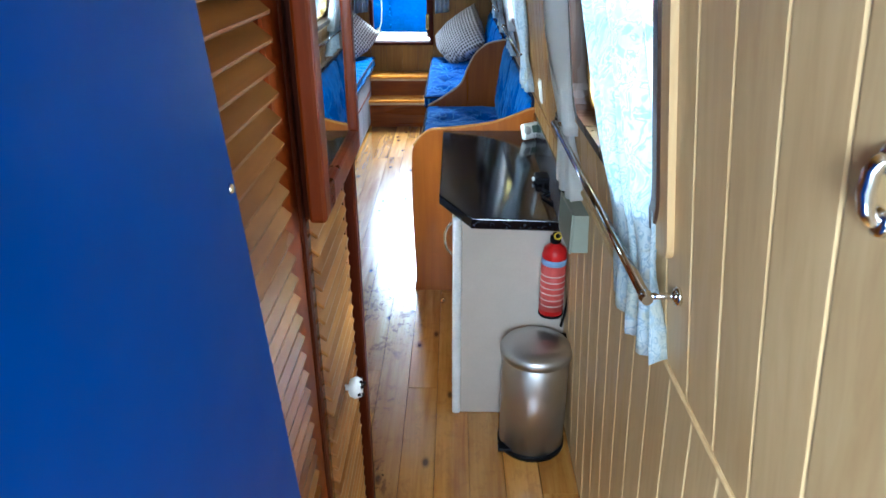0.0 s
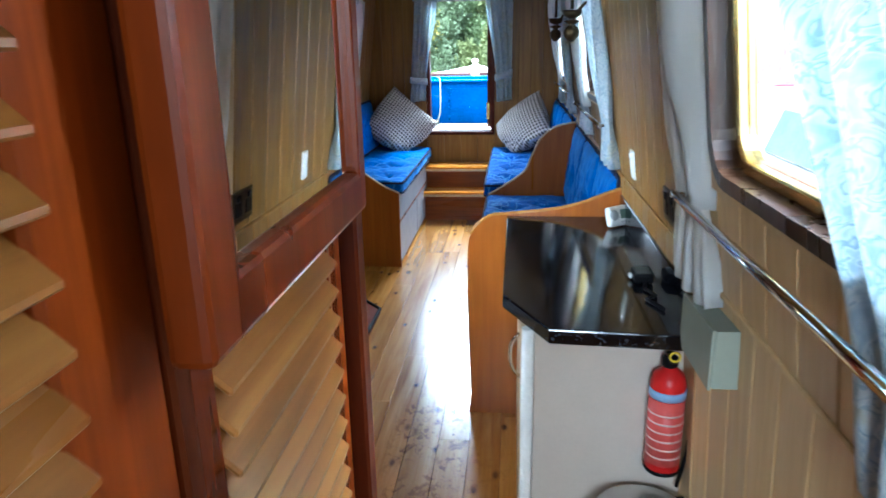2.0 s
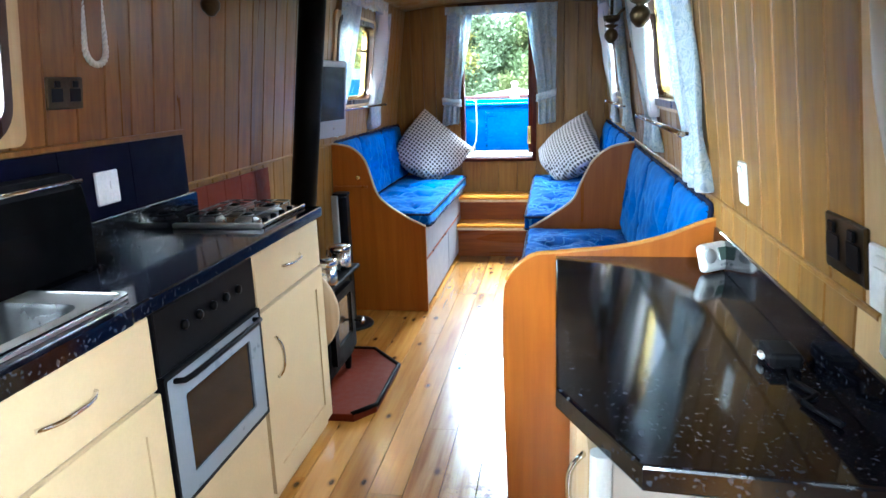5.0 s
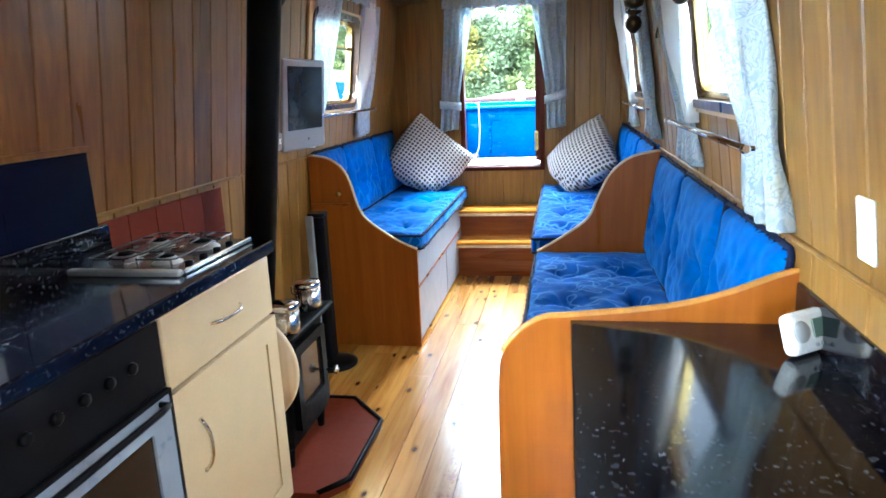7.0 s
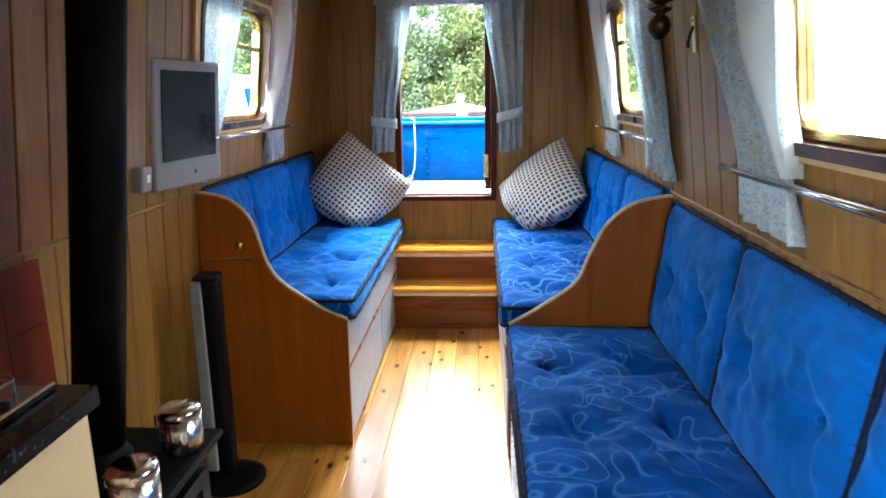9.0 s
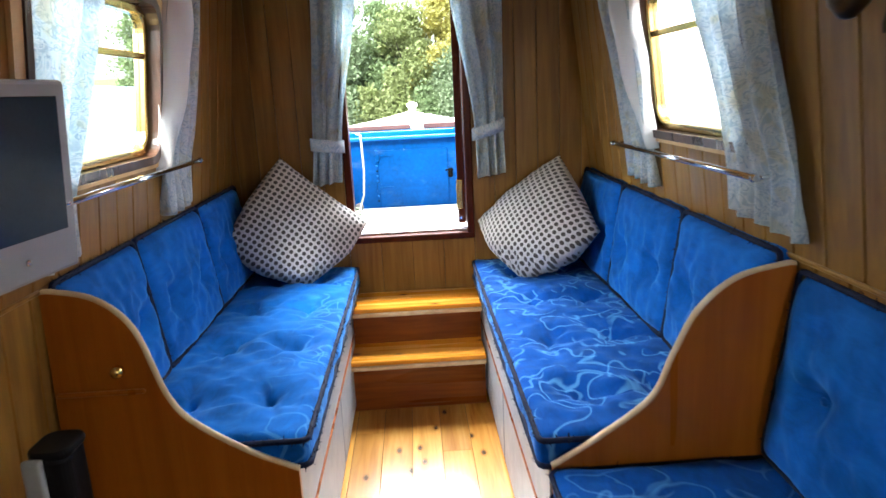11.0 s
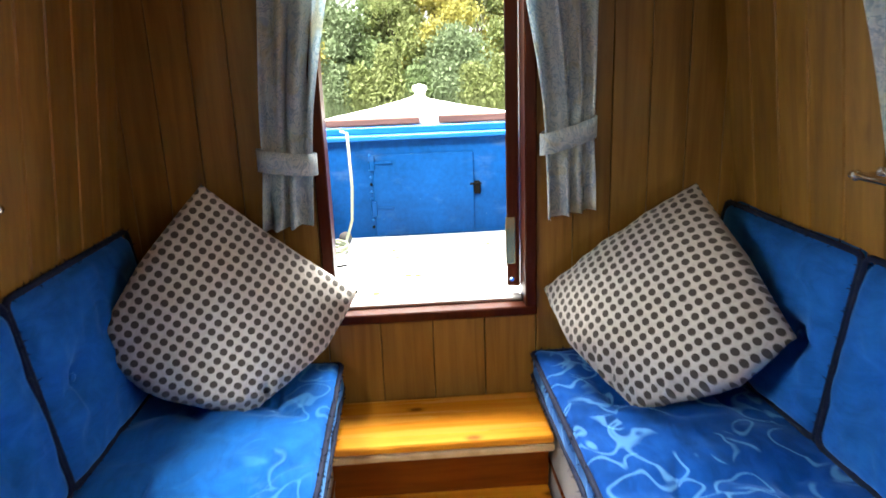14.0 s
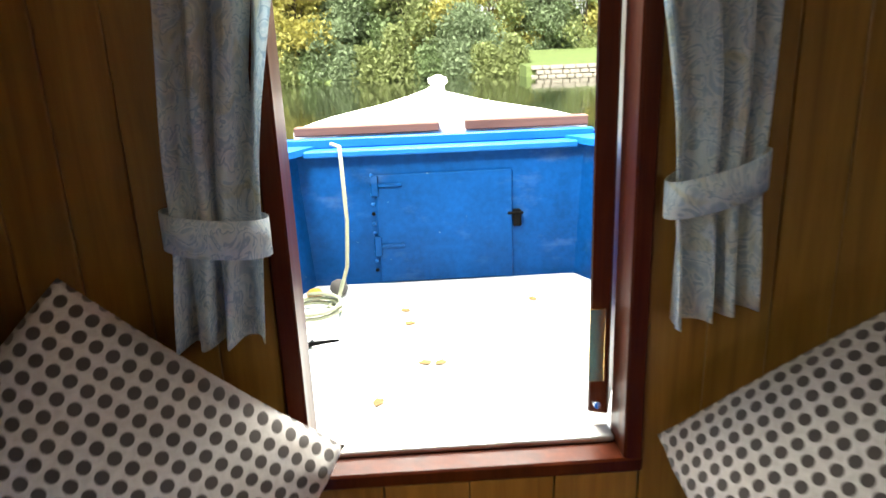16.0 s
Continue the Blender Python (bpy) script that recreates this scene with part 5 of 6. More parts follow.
DARKBRASS = plain("dull_brass", (0.075, 0.052, 0.026), 0.35, 1.0, vary=0.25)
socket(1, 2.235, 2.38, 1.1, 1.19, DARKBRASS, BLACKPL, "brass double socket with black inserts above the worktop")
socket(1, 2.125, 2.225, 1.08, 1.175, WHITE, WHITE, "white plastic outlet plate beside the brass socket")
socket(1, 2.855, 2.91, 1.11, 1.21, WHITE, WHITE, "white plastic light switch on the boarded wall")
socket(-1, 2.84, 2.98, 1.37, 1.455, DARKBRASS, BLACKPL, "dark metal double socket on the galley wall")
ob = thing("wall_socket", (-0.86, 4.77, 1.15), "grey plastic outlet box beneath the television", "socket")
part("box", on_wall(-1, 4.735, 4.8, 1.14, 1.22, -0.001, 0.036, 0.005), SILVERPL, ob)
part("rocker", on_wall(-1, 4.757, 4.778, 1.17, 1.195, 0.0365, 0.04, 0.001), WHITE, ob)
wp = thing("wall_socket", (-0.845, 3.06, 1.09), "white plastic socket plate on the splashback", "socket")
part("plate", box((-0.8445, 2.99, 1.085), (-0.836, 3.095, 1.185), 0.003), WHITE, wp)
part("rocker", box((-0.836, 3.05, 1.13), (-0.833, 3.07, 1.155), 0.001), WHITE, wp)

clk = thing("digital_clock", (0.89, 3.03, 0.9), "white plastic digital timer standing on the worktop", "timer")
CLM = pose(0.902, 3.04, 0.941, -18, 0, 36)
part("case", box((-0.05, -0.016, -0.038), (0.05, 0.016, 0.038), 0.014, CLM, 3), WHITE, clk)
part("screen", box((0.0, -0.0185, -0.012), (0.042, -0.0158, 0.022), 0.002, CLM), plain("lcd_screen", (0.14, 0.2, 0.16), 0.2), clk, "grey display")
part("dial", lathe([(0.02, 0), (0.018, 0.004), (0.0, 0.005)], 18, CLM @ pose(-0.028, -0.016, 0.004, 90, 0, 0)), plain("pale_grey", (0.4, 0.41, 0.41), 0.4), clk)
for k in range(3):
    part("button", lathe([(0.004, 0), (0.0035, 0.003), (0.0, 0.0035)], 10, CLM @ pose(0.005 + 0.014 * k, -0.016, -0.024, 90, 0, 0)), bpy.data.materials["pale_grey"], clk)

ch = thing("charger", (0.8, 2.47, 0.9), "black plug-in charger lying on the worktop", "charger")
part("body", box((0.86, 2.4, 0.901), (0.915, 2.48, 0.93), 0.008, None, 2), BLACKPL, ch)
part("plug", box((0.85, 2.43, 0.907), (0.8595, 2.45, 0.92), 0.003), WHITE, ch)
bm = bmesh.new()
add_path(bm, [(0.89, 2.4, 0.906), (0.88, 2.35, 0.906), (0.9, 2.3, 0.906), (0.87, 2.27, 0.906), (0.9, 2.2, 0.906)], 0.005, 6)
part("lead", bm, BLACKPL, ch)

# black box, upstand and round board in the galley
up = part("upstand", box((-0.8445, 1.9, 0.951), (-0.825, 3.52, 1.05), 0.004), GRANITE, lt)
# Unidentified dark shape with a chrome strip, filled in as a shallow box.
ts = thing("black_box", (-0.74, 2.64, 0.95), "matt black box with a chrome bar at the back of the worktop", "bread bin")
BOXBLACK = plain("matt_black_enamel", (0.002, 0.002, 0.0025), 0.7, vary=0.1)
BOXBLACK.node_tree.nodes["Principled BSDF"].inputs["Specular IOR Level"].default_value = 0.04
part("body", slab([(-0.82, 0.957), (-0.745, 0.957), (-0.74, 1.09), (-0.752, 1.17), (-0.78, 1.205), (-0.82, 1.21)], "y", 2.43, 2.83, 0.012), BOXBLACK, ts)
bm = bmesh.new()
add_path(bm, [(-0.756, 2.5, 1.175), (-0.735, 2.5, 1.19), (-0.735, 2.8, 1.19), (-0.756, 2.8, 1.175)], 0.006, 8)
part("handle", bm, CHROME, ts, "chrome bar handle")
for yy in (2.45, 2.79):
    part("foot", box((-0.81, yy, 0.951), (-0.75, yy + 0.02, 0.9575)), BLACKPL, ts)

rb = thing("round_board", (-0.6, 3.76, 0.25), "round pale wooden board hung on the cabinet end", "board")
part("disc", lathe([(0.0, 0.0), (0.205, 0.0), (0.212, 0.006), (0.212, 0.014), (0.205, 0.02), (0.0, 0.02)], 48, pose(-0.602, 3.766, 0.5, 90, 0, 0)), LIPPING, rb)

# brass wall lamps


def wall_lamp(side, y, z):
    x = wall_x(side, z + 0.15)
    l = thing("wall_lamp", (x, y, z), "dark brass wall lamp on a curved arm with a turned drop", "lamp", "wall lamps")
    part("backplate", lathe([(0.04, 0), (0.036, 0.01), (0.014, 0.018)], 20, pose(x, y, z + 0.17, 0, -90 * side, 0)), DARKBRASS, l)
    pts = [(x - side * d, y, z + h) for d, h in ((0.0, 0.17), (0.05, 0.15), (0.085, 0.11), (0.1, 0.07), (0.1, 0.04))]
    bm = bmesh.new()
    add_path(bm, pts, 0.007, 8)
    part("arm", bm, DARKBRASS, l)
    cx = x - side * 0.1
    part("drop", lathe([(0.0, -0.035), (0.012, -0.032), (0.03, -0.012), (0.034, 0.008), (0.026, 0.026), (0.012, 0.036), (0.03, 0.046), (0.034, 0.052), (0.01, 0.058)], 20, pose(cx, y, z + 0.03, 0, 0, 0)), DARKBRASS, l)
    part("gallery", lathe([(0.01, 0.05), (0.036, 0.062), (0.042, 0.085), (0.036, 0.085), (0.03, 0.068), (0.01, 0.056)], 20, pose(cx, y, z + 0.04, 0, 0, 0)), DARKBRASS, l)
    part("stem", lathe([(0.008, 0.09), (0.008, 0.24), (0.016, 0.25), (0.016, 0.3)], 12, pose(cx, y, z + 0.04, 0, 0, 0)), DARKBRASS, l)


wall_lamp(1, 3.6, 1.57)
wall_lamp(1, 4.75, 1.58)
wall_lamp(-1, 3.5, 1.66)
wall_lamp(-1, 4.55, 1.75)
PALEBRASS = plain("pale_brass", (0.62, 0.5, 0.26), 0.35, 1.0, vary=0.15)
bo = thing("bottle_opener", (0.86, 4.8, 1.54), "pale brass wall bottle opener screwed to the boards", "opener")
part("plate", on_wall(1, 4.783, 4.817, 1.54, 1.645, -0.001, 0.005), PALEBRASS, bo)
bm = bmesh.new()
add_path(bm, [(wall_x(1, z) - 0.012 - 0.012 * math.sin(math.pi * (z - 1.53) / 0.07), 4.8 + s * 0.004, z) for s in (-1,) for z in (1.555, 1.57, 1.595, 1.615)], 0.005, 6)
part("claw", bm, DARKBRASS, bo)
part("screw", lathe([(0.005, 0), (0.004, 0.002), (0.0, 0.0025)], 10, pose(wall_x(1, 1.63) - 0.005, 4.8, 1.632, 0, -90, 0)), DARKBRASS, bo)

# chrome pull by the stern
hd = thing("door_pull", (0.87, 0.5, 1.55), "bright chrome pull handle on the pale boarding", "handle")
bm = bmesh.new()
add_path(bm, [(wall_x(1, z) - d, 0.44, z) for z, d in ((1.58, 0.0), (1.582, 0.008), (1.59, 0.013), (1.605, 0.015), (1.62, 0.013), (1.628, 0.008), (1.63, 0.0))], 0.007, 10)
part("grip", bm, CHROME, hd)
for z in (1.58, 1.63):
    part("rose", lathe([(0.013, 0), (0.012, 0.004), (0.007, 0.006)], 16, pose(wall_x(1, z), 0.44, z, 0, -90, 0)), CHROME, hd)

# rope loop on the galley wall
rl = thing("rope_loop", (-0.84, 3.04, 1.49), "white braided rope loop hanging on the galley wall", "rope")
bm = bmesh.new()
loop = []
for k in range(33):
    a = math.pi * k / 32
    loop.append((-0.815, 3.0 + 0.045 - 0.045 * math.cos(a), 1.535 - 0.045 * math.sin(a)))
loop = [(-0.8, 3.0 + 0.02, 1.85), (-0.808, 3.0 + 0.005, 1.7)] + loop + [(-0.808, 3.085, 1.7), (-0.8, 3.07, 1.85)]
lay = [Vector(p) for p in loop]
run, dense = 0.0, []
for a, b in zip(lay, lay[1:]):
    n = max(1, int((b - a).length / 0.004))
    dense += [(a.lerp(b, k / n), (b - a).normalized(), run + (b - a).length * k / n) for k in range(n)]
    run += (b - a).length
for strand in range(3):
    pts = []
    for p, along, d in dense:
        side = along.cross(Vector((1, 0, 0))).normalized()
        a = d * 150 + strand * math.tau / 3
        pts.append(p + Vector((1, 0, 0)) * 0.005 * math.cos(a) + side * 0.005 * math.sin(a))
    add_path(bm, pts, 0.0052, 6)
part("loop", bm, plain("white_rope", (0.68, 0.64, 0.56), 0.9, vary=0.25, scale=120), rl)
part("hook", lathe([(0.014, 0), (0.012, 0.008), (0.006, 0.05)], 12, pose(wall_x(-1, 1.86), 3.045, 1.86, 0, 90, 0)), BRASS, rl)

# brass knob of the folding table on the bench end
kb = thing("table_catch", (-0.85, 5.2, 0.8), "small brass table catch on the bench end", "catch")
part("knob", lathe([(0.008, 0), (0.008, 0.012), (0.016, 0.016), (0.014, 0.028), (0.0, 0.032)], 14, pose(-0.71, 5.217, 0.865, 90, 0, 0)), BRASS, kb)
part("batten", box((-0.87, 5.204, 0.8), (-0.655, 5.2165, 0.812), 0.003), OAKPLY, kb)

# ---- outside: bow, water, trees ----
WATER_Z = 0.25


def water_mat():
    mat, nt, b = material("canal_water", 0.06)
    b.inputs["Base Color"].default_value = (0.02, 0.025, 0.012, 1)
    v = coords(nt, (1, 0.35, 1))
    bump(nt, b, noise_tex(nt, v, 3.0, 3), 0.25, 0.02)
    return mat


bm = bmesh.new()
outer = [bm.verts.new((x, y, WATER_Z)) for x, y in ((-400, -400), (400, -400), (400, 400), (-400, 400))]
inner = [bm.verts.new((x, y, WATER_Z)) for x, y in ((-0.98, -0.4), (1.04, -0.4), (1.04, 7.06), (-0.98, 7.06))]
for k in range(4):
    bm.faces.new((outer[k], outer[(k + 1) % 4], inner[(k + 1) % 4], inner[k]))
part_w = part("water", bm, water_mat())
tagged(part_w, "still dark green canal water", "water", kind="structure")

hull = thing("boat_bow", (0.0, 8.0, 0.3), "blue painted bow well with white deck and foredeck", "boat bow", kind="structure")
part("deck", box((-0.85, 7.06, 0.69), (0.9, 8.19, 0.73)), DECK, hull)


def half(y):
    """Half the beam of the bow well."""
    return 0.95 - 0.46 * max(0.0, (y - 7.05) / 1.14) ** 1.2


for s in (1, -1):
    bm = bmesh.new()
    prev = None
    for k in range(9):
        y = 7.06 + k * (8.3 - 7.06) / 8
        xi = 0.03 + s * half(y)
        row = [bm.verts.new(p) for p in ((xi - s * 0.03, y, 0.7), (xi, y, 1.2), (xi + s * 0.1, y, 1.21), (xi + s * 0.05, y, 0.2))]
        if prev:
            for a in range(3):
                bm.faces.new((prev[a], prev[a + 1], row[a + 1], row[a]))
        prev = row
    bmesh.ops.recalc_face_normals(bm, faces=bm.faces)
    part("bulwark", bm, BLUEPAINT, hull)
    bm = bmesh.new()
    prev = None
    for k in range(9):
        y = 7.06 + k * (8.3 - 7.06) / 8
        xi = 0.03 + s * half(y)
        row = [bm.verts.new(p) for p in ((xi - s * 0.045, y, 1.2), (xi - s * 0.045, y, 1.222), (xi + s * 0.12, y, 1.225), (xi + s * 0.12, y, 1.195))]
        if prev:
            for a in range(4):
                bm.faces.new((prev[a], prev[(a + 1) % 4], row[(a + 1) % 4], row[a]))
        prev = row
    bmesh.ops.recalc_face_normals(bm, faces=bm.faces)
    part("gunwale", bm, LIGHTBLUE, hull)
part("locker_front", box((-0.47, 8.19, 0.7), (0.53, 8.22, 1.19)), BLUEPAINT, hull)
part("locker_ledge", box((-0.43, 8.15, 1.19), (0.49, 8.24, 1.212), 0.004), LIGHTBLUE, hull, "lighter blue ledge")
part("locker_rim", box((-0.5, 8.22, 1.212), (0.56, 8.25, 1.245), 0.004), LIGHTBLUE, hull)
part("locker_door", box((-0.2, 8.178, 0.735), (0.27, 8.189, 1.12), 0.003), BLUEPAINT, hull, "flush blue locker door")
for zz in (1.085, 0.87):
    hg = part("hinge", box((-0.215, 8.166, zz - 0.035), (-0.19, 8.178, zz + 0.035), 0.003), BLUEPAINT, hull)
    part("hinge_strap", box((-0.19, 8.17, zz - 0.006), (-0.11, 8.178, zz + 0.006), 0.002), BLUEPAINT, hg)
lt2 = part("latch", box((0.27, 8.165, 0.92), (0.3, 8.188, 0.98), 0.004), BLACKMET, hull)
part("latch_bar", box((0.25, 8.158, 0.965), (0.305, 8.166, 0.975), 0.002), BLACKMET, lt2)
# foredeck rising to the stem
bm = bmesh.new()
prev = None
for k in range(-1, 9):
    t = max(k, 0) / 8
    y = 8.31 + t * 1.1
    wdt = 0.5 * (1 - t ** 1.8) + 0.02
    row = []
    for i in range(9):
        u = -1 + i / 4
        row.append(bm.verts.new((0.04 + u * wdt, y, (1.262 if k >= 0 else 1.2) + (0.055 * (1 - u * u) ** 1.5 + 0.03 * t if k >= 0 else 0))))
    if prev:
        for i in range(8):
            bm.faces.new((prev[i], prev[i + 1], row[i + 1], row[i])).smooth = True
    prev = row
bow_out = [(-0.5, 8.225)] + [(0.04 - 0.53 * (1 - t ** 1.8), 8.31 + t * 1.12) for t in np.linspace(0, 1, 7)]
bow_out += [(0.08 - x, y) for x, y in bow_out[::-1]]
part("bow_hull", slab(bow_out, "z", 0.05, 1.235), BLUEPAINT, hull)
fd = part("foredeck", bm, DECK, hull, "white painted foredeck")
fd.modifiers.new("thickness", "SOLIDIFY").thickness = 0.02
part("deck_board", box((-0.47, 8.255, 1.25), (0.03, 8.3, 1.282), 0.004), wood("weathered_board", (0.05, 0.02, 0.016), (0.1, 0.045, 0.035), (0.19, 0.1, 0.08), "x", 0.7, 0.0), hull, "weathered brown board")
part("deck_board", box((0.12, 8.255, 1.25), (0.55, 8.3, 1.285), 0.004), bpy.data.materials["weathered_board"], hull, "weathered brown board")
part("mooring_stud", lathe([(0.035, 1.31), (0.028, 1.34), (0.026, 1.38), (0.04, 1.392), (0.038, 1.41), (0.0, 1.425)], 18, pose(0.05, 8.75, 0)), DECK, hull, "white mooring stud")

rope = bmesh.new()
pts = [(-0.33, 8.12, 1.24), (-0.3, 8.08, 1.235), (-0.295, 8.05, 1.18), (-0.29, 8.04, 1.0), (-0.3, 8.03, 0.85), (-0.33, 8.0, 0.76), (-0.36, 7.95, 0.742)]
for k in range(30):
    a = k * 0.5
    pts.append((-0.4 + 0.085 * math.cos(a), 7.9 + 0.085 * math.sin(a), 0.742 + k * 0.0012))
add_path(rope, pts, 0.0065, 8)
tagged(part("mooring_rope", rope, plain("pale_rope", (0.3, 0.32, 0.22), 0.9, vary=0.2, scale=90)), "pale mooring rope hung over the ledge and coiled", "rope")
pin = thing("mooring_pin", (-0.34, 7.68, 0.731), "short dark mooring pin lying on the white deck", "mooring pin")
part("shaft", tube((-0.42, 7.66, 0.741), (-0.302, 7.684, 0.741), 0.009, 0.004, 10), BLACKMET, pin)
part("ring", tube((-0.385, 7.655, 0.739), (-0.378, 7.69, 0.739), 0.006, n=8), BLACKMET, pin)
fl = thing("rope_float", (-0.355, 8.07, 0.731), "small dark rubber float lying by the coiled rope", "float")
part("ball", lathe([(0.0, 0.731), (0.022, 0.737), (0.031, 0.757), (0.025, 0.778), (0.008, 0.788), (0.0, 0.788)], 18, pose(-0.34, 8.08, 0)), plain("perished_rubber", (0.09, 0.085, 0.08), 0.8, vary=0.3), fl)
part("cork", lathe([(0.0, 0.731), (0.025, 0.735), (0.027, 0.752), (0.018, 0.762), (0.0, 0.764)], 16, pose(-0.42, 8.06, 0)), plain("orange_cork", (0.55, 0.28, 0.05), 0.8, vary=0.3), fl, "faded orange cork")
for k in range(11):
    part("rivet", lathe([(0.007, 0), (0.006, 0.003), (0.0, 0.004)], 8, pose(-0.212, 8.187, 0.78 + 0.034 * k, 90, 0, 0)), LIGHTBLUE if k % 3 else BLACKMET, hull)
LEAF = plain("dead_leaf", (0.17, 0.1, 0.035), 0.8, vary=0.4)
for k, (lx, ly) in enumerate(((-0.06, 7.53), (-0.02, 7.525), (-0.175, 7.335), (0.3, 7.95), (-0.114, 7.907), (-0.1, 7.8))):
    bm = bmesh.new()
    v = [bm.verts.new((0.022 * math.cos(a) * (1 if i % 2 else 0.6), 0.013 * math.sin(a), 0.002 + 0.002 * (i % 2))) for i, a in enumerate(np.linspace(0, math.tau, 11)[:-1])]
    bm.faces.new(v)
    bm.transform(pose(lx, ly, 0.731, 0, 0, 37 * k))
    o = part("leaf", bm, LEAF)
    o.modifiers.new("thickness", "SOLIDIFY").thickness = 0.001
    tagged(o, "dead brown leaf lying on the white deck", "leaf", "deck leaves")

# far bank
GRASS = plain("bank_grass", (0.15, 0.2, 0.07), 0.9, vary=0.35, scale=3)
bm = bmesh.new()
prev = None
for i in range(41):
    x = -60 + i * 3
    row = [bm.verts.new((x, yy + 0.6 * noise.noise(Vector((x * 0.2, 0, 0))), zz)) for yy, zz in ((38, 0.1), (38.3, 0.45), (44, 0.9), (70, 4.0), (120, 5.0))]
    if prev:
        for a in range(4):
            bm.faces.new((prev[a], prev[a + 1], row[a + 1], row[a])).smooth = True
    prev = row
bmesh.ops.recalc_face_normals(bm, faces=bm.faces)
tagged(part("ground", bm, GRASS), "grassy far canal bank", "bank", kind="structure")

LEAVES = []
for k, col in enumerate(((0.22, 0.29, 0.14), (0.27, 0.31, 0.13), (0.42, 0.39, 0.12), (0.22, 0.28, 0.16))):
    mat, nt, b = material("foliage_%d" % k, 0.7)
    g = nt.nodes.new("ShaderNodeNewGeometry")
    c = ramp(nt, g.outputs["Random Per Island"], [(0.0, tuple(q * 0.85 for q in col)), (0.6, col), (1.0, tuple(min(1, q * 1.5) for q in col))])
    nt.links.new(c, b.inputs["Base Color"])
    tl = nt.nodes.new("ShaderNodeBsdfTranslucent")
    nt.links.new(c, tl.inputs["Color"])
    ms = nt.nodes.new("ShaderNodeMixShader")
    ms.inputs["Fac"].default_value = 0.5
    nt.links.new(b.outputs["BSDF"], ms.inputs[1])
    nt.links.new(tl.outputs["BSDF"], ms.inputs[2])
    nt.links.new(ms.outputs["Shader"], nt.nodes["Material Output"].inputs["Surface"])
    LEAVES.append(mat)
BARK = plain("bark", (0.09, 0.075, 0.055), 0.9, vary=0.3)


def tree(x, y, z, h, spread, mat, seed, count):
    rnd = random.Random(seed)
    t = thing("tree", (x, y, z), "leafy bankside tree with thin trunk and loose crown", "tree", "bank trees")
    bm = bmesh.new()
    add_tube(bm, (x, y, z - 0.1), (x + rnd.uniform(-0.3, 0.3), y, z + h * 0.7), 0.12, 0.03, 8)
    tips = []
    for k in range(14):
        z0 = z + h * rnd.uniform(0.05, 0.6)
        a = rnd.uniform(0, math.tau)
        r = spread * rnd.uniform(0.4, 1.0)
        tip = Vector((x + r * math.cos(a), y + r * math.sin(a), z0 + h * rnd.uniform(0.05, 0.4)))
        add_tube(bm, (x, y, z0), tip, 0.04, 0.01, 6)
        tips.append(tip)
    part("trunk", bm, BARK, t)
    verts, faces = [], []
    clumps = [(tp, rnd.uniform(0.35, 0.8)) for tp in tips]
    for k in range(40):
        a, u = rnd.uniform(0, math.tau), rnd.random()
        zz = z + h * (0.02 + 0.98 * u)
        r = spread * (1 - 0.75 * max(0, u - 0.45) / 0.55) * math.sqrt(rnd.random())
        clumps.append((Vector((x + r * math.cos(a), y + r * math.sin(a), zz)), rnd.uniform(0.35, 0.9)))
    for k in range(count):
        c, r = clumps[rnd.randrange(len(clumps))]
        p = c + Vector((rnd.gauss(0, 0.5), rnd.gauss(0, 0.5), rnd.gauss(0, 0.42))) * r
        s = rnd.uniform(0.06, 0.16)
        e = Euler((rnd.uniform(-1.2, 1.2), rnd.uniform(-1.2, 1.2), rnd.uniform(0, 6.28))).to_matrix()
        i = len(verts)
        for q in ((-s, 0, 0), (0, -s * 0.5, 0), (s, 0, 0), (0, s * 0.5, s * 0.2)):
            verts.append(p + e @ Vector(q))
        faces.append((i, i + 1, i + 2, i + 3))
    me = bpy.data.meshes.new("crown")
    me.from_pydata(verts, [], faces)
    part_of("crown", me, mat, t)


rnd = random.Random(11)
for k in range(17):
    tx = -13 + k * 1.6 + rnd.uniform(-0.5, 0.5)
    if tx > 4.5:
        ty, hh = 47 + rnd.uniform(0, 3), rnd.uniform(6, 9)
    elif tx > 2.0:
        ty, hh = 39.8 + rnd.uniform(0, 1), rnd.uniform(2.7, 3.2)
    else:
        ty, hh = 39.3 + rnd.uniform(0, 2.5), rnd.uniform(4.2, 7.0)
    tree(tx, ty, 0.4, hh, rnd.uniform(1.5, 2.3), LEAVES[(0, 1, 2, 3, 1, 2, 3)[k % 7]], k, 15000)


